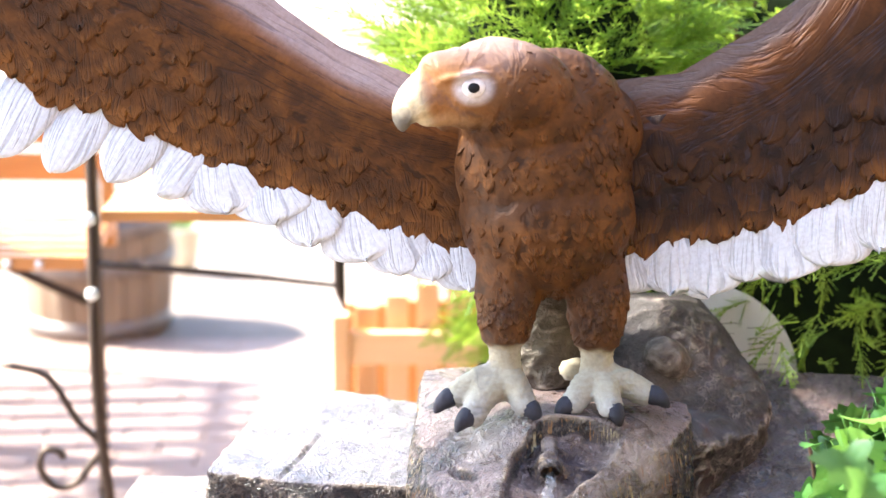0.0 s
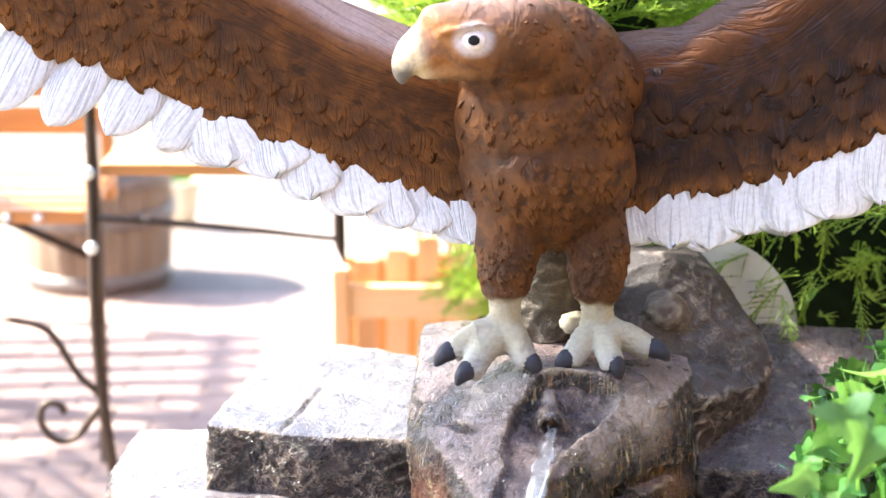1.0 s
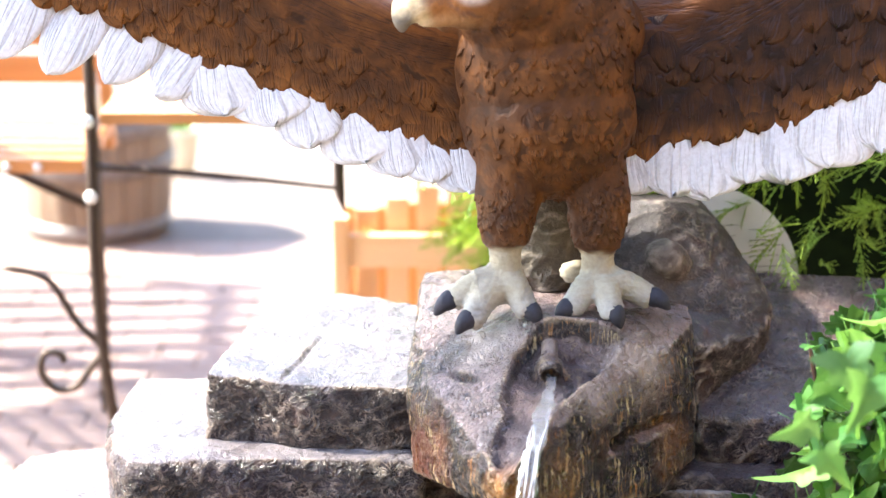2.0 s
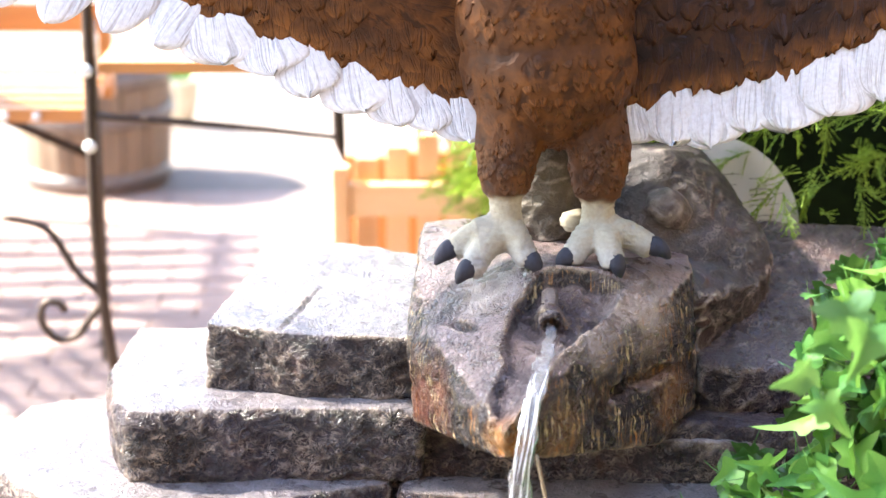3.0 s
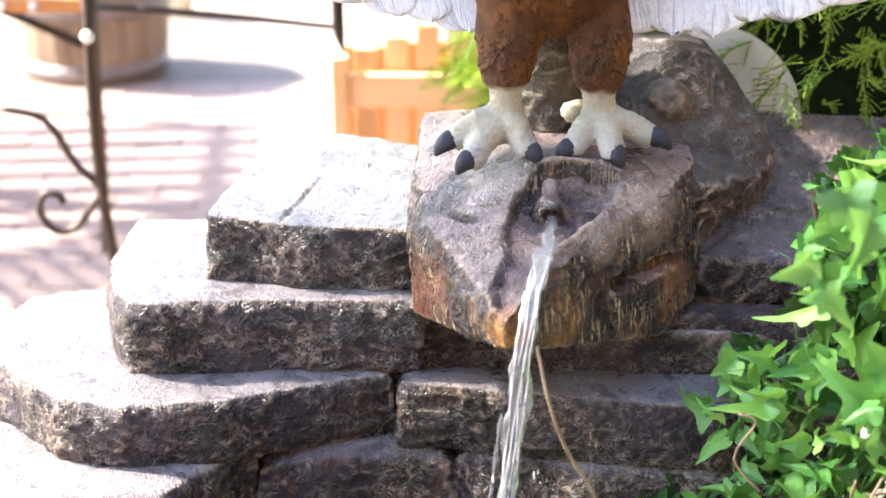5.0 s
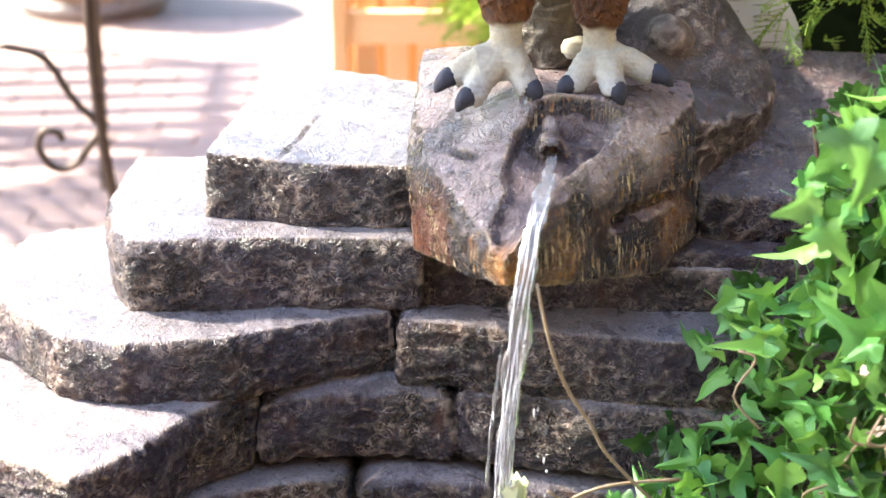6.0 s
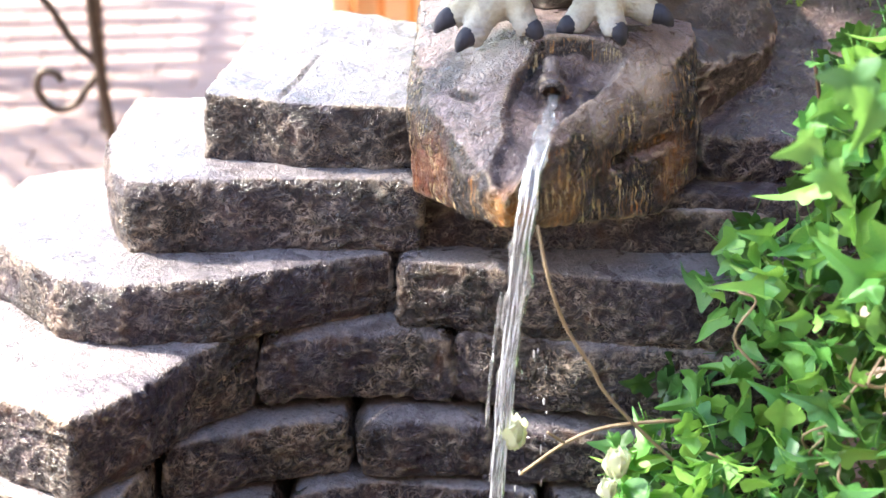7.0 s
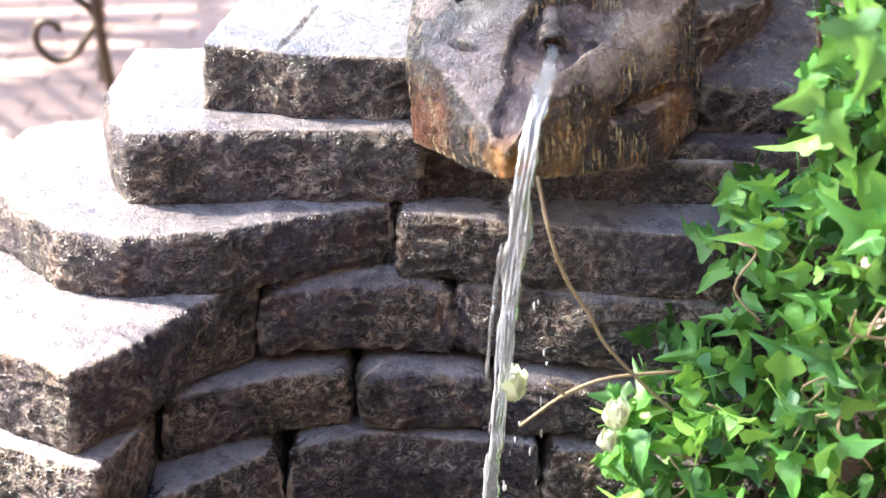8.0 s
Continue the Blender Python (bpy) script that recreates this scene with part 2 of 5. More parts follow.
bump(pool_nt, pool_b, noise_tex(pool_nt, coords(pool_nt), 38, 3), 0.4, 0.006)

# ---- ground ----
# unseen pool, drawn far forward so the stones mirror no sunlit ground
BASIN = (-1.25, 1.30, 0.80, 2.72)   # left, right, front and back of the sunk pool


def build_ground():
    """One sheet to the horizon with the pool sunk into it."""
    bm = bmesh.new()
    xs, ys = (-70, -8, BASIN[0], BASIN[1], 8, 70), (-40, -8, BASIN[2], BASIN[3], 12, 100)
    z = GROUND - 0.012
    vs = [[bm.verts.new((x, y, z)) for x in xs] for y in ys]
    for j in range(5):
        for i in range(5):
            if (i, j) != (2, 2):
                bm.faces.new((vs[j][i], vs[j][i + 1], vs[j + 1][i + 1], vs[j + 1][i]))
    rim = [vs[2][2], vs[2][3], vs[3][3], vs[3][2]]
    low = [bm.verts.new(v.co - Vector((0, 0, 0.25))) for v in rim]
    for i in range(4):
        bm.faces.new((rim[i], rim[(i + 1) % 4], low[(i + 1) % 4], low[i]))
    bm.faces.new(low)
    solo("ground", bm, JOINT, "sandy pinkish ground under the paving", "ground", kind="structure", smooth=False)
    bm = bmesh.new()
    bmesh.ops.create_grid(bm, x_segments=24, y_segments=16, size=0.5, matrix=Matrix.Translation(((BASIN[0] + BASIN[1]) / 2, (BASIN[2] + BASIN[3]) / 2, GROUND - 0.16)) @ Matrix.Diagonal((BASIN[1] - BASIN[0], BASIN[3] - BASIN[2], 1, 1)))
    solo("water", bm, POOL, "unseen dark rippled pool water, widened to darken what the stones reflect", "water", kind="structure")


build_ground()


def far_walls():
    """Plain timber walls behind and beside the viewer, unseen, added to cut the skylight on the fountain."""
    bm = box(bmesh.new(), (-9, -2.2, GROUND - 0.05), (7, -2.0, 4.4), bevel=0.02)
    solo("wall_south", bm, TIMBER, "unseen plain dark timber wall added to cut light from the front", "wall", kind="structure", smooth=False)
    bm = box(bmesh.new(), (3.4, -2.0, GROUND - 0.05), (3.6, 9.0, 4.4), bevel=0.02)
    solo("wall_east", bm, TIMBER, "unseen plain dark timber wall added to cut light from the right", "wall", kind="structure", smooth=False)


far_walls()

# ---- the stone fountain ----
fountain = thing("stone_fountain", (0.0, 2.75, GROUND), "stepped fountain of dark painted cast stones", "fountain")


def cushion(bm, outline, top, bottom, deep, crisp):
    """Round a block like a pillow: its sides swell at mid height, its upper rim rolls over."""
    bm.normal_update()
    edges = list(zip(outline, outline[1:] + outline[:1]))
    for v in bm.verts:
        x, y, n = v.co.x, v.co.y, v.normal
        near, away = 1.0, (0.0, 0.0)
        for (ax, ay), (bx, by) in edges:
            ex, ey = bx - ax, by - ay
            t = max(0.0, min(1.0, ((x - ax) * ex + (y - ay) * ey) / (ex * ex + ey * ey)))
            d = math.hypot(x - ax - t * ex, y - ay - t * ey)
            if d < near:
                size = math.hypot(ex, ey)
                near, away = d, (ey / size, -ex / size)
        h = 2 * (v.co.z - bottom) / (top - bottom) - 1
        h = max(-1.0, min(1.0, h))
        if near < 0.10:
            swell = 0.005 - (deep + 0.005) * (crisp * abs(h) ** 5 if h > 0 else 0.6 * abs(h) ** 3)
            k = (1 - near / 0.10) ** 1.6
            v.co.x += away[0] * swell * k
            v.co.y += away[1] * swell * k
        if near < 0.055:
            v.co.z -= 0.42 * crisp * deep * (1 - near / 0.055) ** 2 * ease(0.2, 1.0, h)


def stone(outline, top, bottom, seed, taper=-0.006, voxel=0.0042, slope=(0.0, 0.0), mat=None, label="", name="stone", rounds=5, coarse=0.0095, mid=0.0044, crack=None, pillow=0.016, crisp=0.4):
    """One hewn block: its outline in plan, its upper and lower level, and how the upper side slopes."""
    cx = sum(p[0] for p in outline) / len(outline)
    cy = sum(p[1] for p in outline) / len(outline)
    bm = bmesh.new()
    up, down = [], []
    for x, y in outline:
        d = max(0.05, math.hypot(x - cx, y - cy))
        k = 1 - taper / d
        up.append(bm.verts.new((x, y, top + slope[0] * (x - cx) + slope[1] * (y - cy))))
        down.append(bm.verts.new((cx + (x - cx) * k, cy + (y - cy) * k, bottom)))
    n = len(outline)
    bm.faces.new(up)
    bm.faces.new(down[::-1])
    for i in range(n):
        bm.faces.new((up[i], down[i], down[(i + 1) % n], up[(i + 1) % n]))
    bmesh.ops.recalc_face_normals(bm, faces=bm.faces)
    bm = remeshed(bm, voxel, rounds)
    if pillow:
        cushion(bm, outline, top, bottom, pillow, crisp)
    bm = roughen(bm, seed, coarse, mid)
    if crack:
        bm.normal_update()
        groove(bm, *crack, 0.0065, 0.008)
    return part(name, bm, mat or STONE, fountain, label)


def groove(bm, a, b, wide, deep):
    """A chiselled crack from a to b, seen from above."""
    a, b = Vector(a), Vector(b)
    d = b - a
    for v in bm.verts:
        if v.normal.z < 0.3:
            continue
        p = Vector((v.co.x, v.co.y))
        t = max(0.0, min(1.0, (p - a).dot(d) / d.length_squared))
        off = (p - a - d * t).length + 0.004 * noise.noise(v.co * 70)
        if off < wide:
            v.co.z -= deep * (1 - off / wide) * math.sin(math.pi * (0.1 + 0.8 * t))


# courses from the top: outlines run from front left to front right, then back
TOP_A, TOP_B, TOP_C, TOP_D, TOP_E, TOP_F = 0.504, 0.409, 0.295, 0.197, 0.061, -0.04
stone([(-0.345, 2.735), (-0.28, 2.722), (-0.20, 2.70), (-0.04, 2.688), (-0.02, 3.0), (-0.17, 3.05), (-0.30, 2.93)], TOP_A + 0.012, TOP_B - 0.01, 1, slope=(0.0, 0.08), rounds=4, pillow=0.008, crack=((-0.185, 2.86), (-0.240, 2.70)))
stone([(0.375, 2.70), (0.52, 2.69), (0.70, 2.68), (0.72, 3.0), (0.40, 3.02)], TOP_A, 0.385, 2, slope=(0.0, 0.42), mat=SHADED_STONE)
stone([(-0.478, 2.69), (-0.452, 2.640), (-0.41, 2.636), (-0.36, 2.650), (-0.22, 2.655), (-0.035, 2.645), (-0.02, 2.95), (-0.20, 3.0), (-0.49, 3.0), (-0.502, 2.81)], TOP_B, TOP_C - 0.005, 3)
stone([(-0.028, 2.69), (0.12, 2.67), (0.228, 2.70), (0.232, 2.9), (-0.02, 2.9)], 0.375, TOP_C - 0.01, 4)
stone([(0.288, 2.70), (0.31, 2.665), (0.40, 2.65), (0.52, 2.64), (0.68, 2.62), (0.70, 2.9), (0.28, 2.9)], 0.385, 0.262, 5, mat=SHADED_STONE)
stone([(-0.66, 2.70), (-0.60, 2.62), (-0.545, 2.562), (-0.457, 2.535), (-0.306, 2.56), (-0.15, 2.625), (-0.075, 2.645), (-0.07, 2.9), (-0.45, 3.0), (-0.66, 2.95), (-0.69, 2.80)], TOP_C, TOP_D - 0.005, 6)
stone([(-0.062, 2.62), (0.085, 2.585), (0.33, 2.54), (0.55, 2.52), (0.56, 2.85), (-0.06, 2.85)], TOP_C, TOP_D - 0.012, 7)
stone([(-0.66, 2.42), (-0.60, 2.385), (-0.497, 2.325), (-0.411, 2.41), (-0.351, 2.525), (-0.27, 2.585), (-0.26, 2.85), (-0.70, 2.85), (-0.80, 2.6)], TOP_D, TOP_E + 0.0, 8, taper=0.006)
stone([(-0.262, 2.585), (-0.12, 2.600), (0.012, 2.595), (0.02, 2.8), (-0.26, 2.8)], TOP_D, TOP_E + 0.012, 9, rounds=12, pillow=0.022, crisp=0.9)
stone([(0.02, 2.600), (0.10, 2.58), (0.211, 2.545), (0.34, 2.53), (0.60, 2.49), (0.60, 2.8), (0.02, 2.8)], TOP_D - 0.004, TOP_E + 0.012, 10, rounds=9, pillow=0.018, crisp=0.7)
stone([(-0.70, 2.42), (-0.609, 2.36), (-0.469, 2.295), (-0.42, 2.40), (-0.42, 2.8), (-0.75, 2.8)], TOP_E, GROUND - 0.24, 11)
stone([(-0.40, 2.48), (-0.313, 2.525), (-0.145, 2.58), (-0.13, 2.8), (-0.42, 2.8)], TOP_E, TOP_F - 0.0, 12, rounds=9, pillow=0.018, crisp=0.5)
stone([(-0.118, 2.565), (0.068, 2.555), (0.07, 2.8), (-0.12, 2.8)], TOP_E, TOP_F + 0.005, 13, rounds=9, pillow=0.018, crisp=0.7)
stone([(0.08, 2.55), (0.24, 2.53), (0.45, 2.49), (0.46, 2.8), (0.08, 2.8)], TOP_E, TOP_F + 0.005, 14, rounds=9, pillow=0.018, crisp=0.7)
stone([(-0.42, 2.37), (-0.384, 2.39), (-0.243, 2.51), (-0.24, 2.8), (-0.45, 2.8)], TOP_F, GROUND - 0.24, 15, rounds=9, pillow=0.018, crisp=0.5)
stone([(-0.226, 2.51), (-0.112, 2.558), (0.09, 2.53), (0.14, 2.522), (0.14, 2.8), (-0.226, 2.8)], TOP_F, GROUND - 0.24, 16, rounds=9, pillow=0.018, crisp=0.5)
stone([(0.155, 2.52), (0.30, 2.49), (0.48, 2.45), (0.48, 2.8), (0.155, 2.8)], TOP_F - 0.005, GROUND - 0.24, 17, rounds=9, pillow=0.018, crisp=0.5)
# dark core behind the joints
stone([(-0.40, 2.66), (-0.2, 2.68), (0.6, 2.62), (0.68, 2.95), (-0.40, 2.95)], 0.36, GROUND - 0.02, 18, voxel=0.012, pillow=0, name="core")


def spout_stone():
    pts = [(-0.041, 2.62, 0.402), (0.080, 2.385, 0.442), (0.139, 2.43, 0.429), (0.307, 2.60, 0.374), (0.364, 2.67, 0.40), (0.37, 2.98, 0.40), (-0.05, 2.98, 0.40),
           (-0.049, 2.70, 0.537), (-0.049, 2.66, 0.513), (-0.014, 2.60, 0.534), (0.054, 2.40, 0.480), (0.080, 2.36, 0.492), (0.112, 2.40, 0.522), (0.183, 2.52, 0.550), (0.252, 2.60, 0.556), (0.322, 2.66, 0.578), (0.362, 2.68, 0.53), (0.361, 2.72, 0.592), (0.26, 2.66, 0.613),
           (0.151, 2.64, 0.622), (0.06, 2.66, 0.595), (-0.04, 2.74, 0.575), (-0.03, 2.95, 0.60), (0.37, 2.98, 0.60)]
    bm = bmesh.new()
    for p in pts:
        bm.verts.new(p)
    bmesh.ops.convex_hull(bm, input=bm.verts)
    bm = remeshed(bm, 0.0036, 2)
    roughen(bm, 21, 0.006, 0.0042)
    # the hollow in which the pipe ends and the channel to the lip, cut square to the sloping face
    face = Vector((-0.08, -0.385, 0.92)).normalized()
    hollow = [(0.135, 2.638), (0.171, 2.646), (0.217, 2.646), (0.260, 2.638), (0.229, 2.577), (0.182, 2.518), (0.154, 2.483), (0.136, 2.45), (0.113, 2.416), (0.092, 2.378), (0.064, 2.378), (0.061, 2.44), (0.082, 2.483), (0.078, 2.524), (0.096, 2.59)]
    bm.normal_update()
    for v in bm.verts:
        if v.co.z < 0.45 or v.normal.dot(face) < 0.15:
            continue
        x, y = v.co.x, v.co.y
        inside, near = False, 1.0
        for (ax, ay), (bx, by) in zip(hollow, hollow[1:] + hollow[:1]):
            if (ay > y) != (by > y) and x < (bx - ax) * (y - ay) / (by - ay) + ax:
                inside = not inside
            t = max(0, min(1, ((x - ax) * (bx - ax) + (y - ay) * (by - ay)) / ((bx - ax) ** 2 + (by - ay) ** 2)))
            near = min(near, math.hypot(x - ax - t * (bx - ax), y - ay - t * (by - ay)))
        if inside:
            bowl = ease(0.10, 0.03, math.hypot(x - 0.165, y - 2.565))
            hood = ease(0.032, 0.010, math.hypot(x - 0.147, max(0.0, 2.6 * (2.568 - y), y - 2.568)))
            deep = (0.012 + 0.014 * bowl + 0.008 * ease(0.17, 0.21, x)) * (1 - 0.9 * hood)
            v.co -= face * deep * ease(0.0, 0.014, near) * (1 + 0.45 * noise.noise(v.co * 32) + 0.12 * noise.noise(v.co * 80))
        elif near < 0.022:
            v.co += face * 0.003 * ease(0.022, 0.0, near)
    groove(bm, (0.008, 2.618), (0.047, 2.572), 0.008, 0.013)
    # a broken notch in the right side
    for v in bm.verts:
        if v.normal.x > 0.15 and v.co.x > 0.20 and v.normal.z < 0.5:
            line = 0.476 + 0.008 * noise.noise(v.co * 28)
            v.co -= v.normal * 0.016 * ease(0.016, 0.003, abs(v.co.z - line)) * ease(0.215, 0.25, v.co.x) * ease(0.335, 0.30, v.co.x)
    for _ in range(1):
        bmesh.ops.smooth_vert(bm, verts=bm.verts, factor=0.3, use_axis_x=True, use_axis_y=True, use_axis_z=True)
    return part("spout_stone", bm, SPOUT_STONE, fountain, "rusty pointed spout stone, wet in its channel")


spout_stone()


def back_rock():
    """The mound behind the feet: one broken boulder, a ledge under the feet and a stump between the legs."""
    bm = bmesh.new()
    for corners in ([(0.27, 2.93, 0.722), (0.33, 2.90, 0.728), (0.394, 2.95, 0.710), (0.440, 2.92, 0.664), (0.479, 2.88, 0.612), (0.500, 2.85, 0.570), (0.47, 2.79, 0.545), (0.278, 2.86, 0.672), (0.304, 2.77, 0.585), (0.20, 2.85, 0.64), (0.22, 3.06, 0.70), (0.40, 3.06, 0.69), (0.50, 3.02, 0.56), (0.50, 2.90, 0.46), (0.15, 3.05, 0.46), (0.20, 2.78, 0.50)],
                    [(0.30, 2.70, 0.590), (0.384, 2.715, 0.556), (0.47, 2.79, 0.548), (0.495, 2.86, 0.565), (0.30, 2.90, 0.61), (0.05, 2.90, 0.612), (0.05, 2.70, 0.595), (0.37, 2.73, 0.46), (0.46, 2.82, 0.45), (0.10, 2.78, 0.48)]):
        one = bmesh.new()
        for p in corners:
            one.verts.new(p)
        bmesh.ops.convex_hull(one, input=one.verts)
        me = bpy.data.meshes.new("tmp")
        one.to_mesh(me)
        one.free()
        bm.from_mesh(me)
        bpy.data.meshes.remove(me)
    blob(bm, (0.155, 2.855, 0.68), (0.060, 0.05, 0.15))
    blob(bm, (0.335, 2.835, 0.655), (0.032, 0.03, 0.026), (0, 30, 0), 2)
    bm = roughen(remeshed(bm, 0.005, 5), 31, 0.012, 0.005, 0.0015)
    return part("rock_mound", bm, ROCK_GREY, fountain, "grey-brown rock mound behind the statue's feet")


back_rock()

# ---- the eagle statue: one mesh ----
def make_eagle_paint():
    """Painted resin: the brush colours come from the mesh, mottling and brush strokes from noise."""
    m, nt, b = material("eagle_paint", 0.42, 0.0, 0.2)
    att = nt.nodes.new("ShaderNodeAttribute")
    att.attribute_name = "paint"
    v = coords(nt)
    mott = noise_tex(nt, v, 11, 4, 0.6, 0.4)
    patch = noise_tex(nt, v, 26, 4, 0.6, 0.6)
    speck = noise_tex(nt, v, 170, 3)
    brown = att.outputs["Alpha"]
    col = att.outputs["Color"]
    rusty = calc(nt, "MULTIPLY", brown, ramp(nt, patch, [(0.42, 0.0), (0.68, 0.7)]))
    col = mix(nt, rusty, col, (0.20, 0.076, 0.018))
    dark = calc(nt, "MULTIPLY", brown, ramp(nt, mott, [(0.36, 0.6), (0.58, 0.0)]))
    col = mix(nt, dark, col, (0.032, 0.015, 0.010))
    col = mix(nt, ramp(nt, speck, [(0.3, 0.22), (0.6, 0.0)]), col, (0.3, 0.26, 0.24), "MULTIPLY")
    uv = nt.nodes.new("ShaderNodeUVMap")
    uv.uv_map = "barbs"
    mp = nt.nodes.new("ShaderNodeMapping")
    mp.inputs["Scale"].default_value = (1, 1, 1)
    link(nt, uv.outputs[0], mp.inputs[0])
    barb = noise_tex(nt, mp.outputs[0], 1.0, 3, 0.6, 0.3)
    groove = ramp(nt, barb, [(0.36, 0.0), (0.52, 1.0)])
    # a thin dark wash has settled in the grooves
    col = mix(nt, calc(nt, "MULTIPLY", ramp(nt, barb, [(0.35, 1.0), (0.46, 0.0)]), ramp(nt, brown, [(0.0, 0.34), (1.0, 0.7)])), col, mix(nt, brown, (0.07, 0.06, 0.085), (0.018, 0.009, 0.006)), "MIX")
    link(nt, col, b.inputs["Base Color"])
    link(nt, ramp(nt, mott, [(0.3, 0.5), (0.7, 0.68)]), b.inputs["Roughness"])
    bump(nt, b, calc(nt, "ADD", groove, calc(nt, "MULTIPLY", speck, 0.25)), 0.6, 0.003)
    return m


EAGLE = make_eagle_paint()
BROWN, WHITE_P, CREAM, CLAW = (0.085, 0.033, 0.010), (0.74, 0.78, 0.86), (0.38, 0.35, 0.26), (0.036, 0.038, 0.050)


def curve_at(pts, x):
    """Smooth height over x of a run of points."""
    xs = [p[0] for p in pts]
    if xs[0] > xs[-1]:
        pts = pts[::-1]
        xs = xs[::-1]
    return float(np.interp(x, xs, [p[1] for p in pts]))


LEFT = dict(
    lead=[(0.206, 1.069), (0.077, 1.069), (-0.043, 1.085), (-0.148, 1.126), (-0.227, 1.182), (-0.29, 1.238), (-0.383, 1.308), (-0.498, 1.386), (-0.613, 1.447), (-0.74, 1.50), (-0.86, 1.53)],
    edge=[(0.10, 0.815), (0.013, 0.847), (-0.068, 0.876), (-0.148, 0.905), (-0.228, 0.937), (-0.308, 0.962), (-0.387, 1.003), (-0.466, 1.035), (-0.544, 1.067), (-0.622, 1.107), (-0.74, 1.19), (-0.86, 1.33)],
    trail=[(0.10, 0.765), (0.038, 0.773), (-0.068, 0.796), (-0.149, 0.826), (-0.23, 0.859), (-0.31, 0.888), (-0.398, 0.921), (-0.469, 0.944), (-0.557, 0.954), (-0.645, 0.97), (-0.76, 1.03), (-0.86, 1.15)],
    root=0.10, tip=-0.86)
RIGHT = dict(
    lead=[(0.10, 1.06), (0.174, 1.069), (0.206, 1.077), (0.255, 1.08), (0.335, 1.089), (0.382, 1.118), (0.437, 1.15), (0.492, 1.19), (0.568, 1.261), (0.644, 1.332), (0.734, 1.401), (0.86, 1.46)],
    edge=[(0.20, 0.83), (0.272, 0.838), (0.337, 0.855), (0.417, 0.871), (0.497, 0.888), (0.577, 0.921), (0.63, 0.946), (0.694, 0.978), (0.771, 1.027), (0.86, 1.10)],
    trail=[(0.20, 0.78), (0.282, 0.771), (0.339, 0.763), (0.42, 0.78), (0.501, 0.792), (0.582, 0.817), (0.636, 0.838), (0.709, 0.867), (0.80, 0.91), (0.86, 0.96)],
    root=0.20, tip=0.86)


def blend(a, b, k):
    return tuple(p + (q - p) * k for p, q in zip(a, b))


class Statue:
    def __init__(self):
        self.bm = bmesh.new()
        self.col = self.bm.loops.layers.float_color.new("paint")
        self.uv = self.bm.loops.layers.uv.new("barbs")

    def face(self, verts, cols, uvs):
        try:
            f = self.bm.faces.new(verts)
        except ValueError:
            return
        f.smooth = True
        for loop, c, w in zip(f.loops, cols, uvs):
            loop[self.col] = c
            loop[self.uv].uv = w

    def grid(self, points, colour, uv):
        """A closed skin over rows of points: points[i][j], colour(i, j) and uv(i, j)."""
        vs = [[self.bm.verts.new(p) for p in row] for row in points]
        for i in range(len(vs) - 1):
            for j in range(len(vs[0]) - 1):
                ij = ((i, j), (i, j + 1), (i + 1, j + 1), (i + 1, j))
                self.face([vs[a][c] for a, c in ij], [colour(a, c) for a, c in ij], [uv(a, c) for a, c in ij])
        return vs

    def feather(self, base, tip, normal, width, lift, tone, tip_tone, rnd, point=0.5, thick=0.005, camber=0.12, nu=7, nv=9, barbs=26.0, brown=1.0, ragged=0.06):
        """A feather from base to tip that lies on a surface with this normal: cambered, round-tipped, a few mm thick."""
        base, tip, n = Vector(base), Vector(tip), Vector(normal).normalized()
        d = tip - base
        length = d.length
        d.normalize()
        side = d.cross(n).normalized()
        n = side.cross(d).normalized()
        shift = (rnd.random() * 90, rnd.random() * 90)
        rows = []
        jag = [rnd.uniform(-1, 1) * ragged for _ in range(nu)]
        for j in range(nv):
            s = 1 - (1 - j / (nv - 1)) ** 1.9
            w = width * (0.72 + 0.28 * ease(0, 0.5, s)) * (1 if s < 1 - point else max(0.0, 1 - ((s - 1 + point) / point) ** 2.4) ** 0.5)
            row = []
            for i in range(nu):
                c = 2 * i / (nu - 1) - 1
                along = s * length * (1 + jag[i] * s * s)
                up = lift[0] + (lift[1] - lift[0]) * s - camber * width * c * c * 0.5 + 0.0008 * math.sin(s * 9 + shift[0])
                row.append(base + d * along + side * (c * w * 0.5) + n * up)
            rows.append(row)

        def colour(a, c):
            k = ease(0.55, 1.0, 1 - (1 - a / (nv - 1)) ** 1.9)
            return (*blend(tone, tip_tone, k), brown)

        def uv(a, c):
            # strokes fan out from the quill
            s, x = 1 - (1 - a / (nv - 1)) ** 1.9, 2 * c / (nu - 1) - 1
            return (shift[0] + (x * (1.35 - 0.55 * s) + 0.5 * abs(x) * s) * barbs * 0.22, shift[1] + s * 1.3)

        front = self.grid(rows, colour, uv)
        back = [[self.bm.verts.new(p - n * thick) for p in row] for row in rows]
        ring = [(0, i) for i in range(nu)] + [(j, nu - 1) for j in range(1, nv)] + [(nv - 1, i) for i in range(nu - 2, -1, -1)] + [(j, 0) for j in range(nv - 2, 0, -1)]
        for (a, c), (e, g) in zip(ring, ring[1:] + ring[:1]):
            self.face((front[a][c], back[a][c], back[e][g], front[e][g]), [colour(a, c)] * 2 + [colour(e, g)] * 2, [uv(a, c)] * 2 + [uv(e, g)] * 2)
        for j in range(nv - 1):
            for i in range(nu - 1):
                self.face((back[j][i], back[j + 1][i], back[j + 1][i + 1], back[j][i + 1]), [colour(j, i)] * 4, [uv(j, i)] * 4)


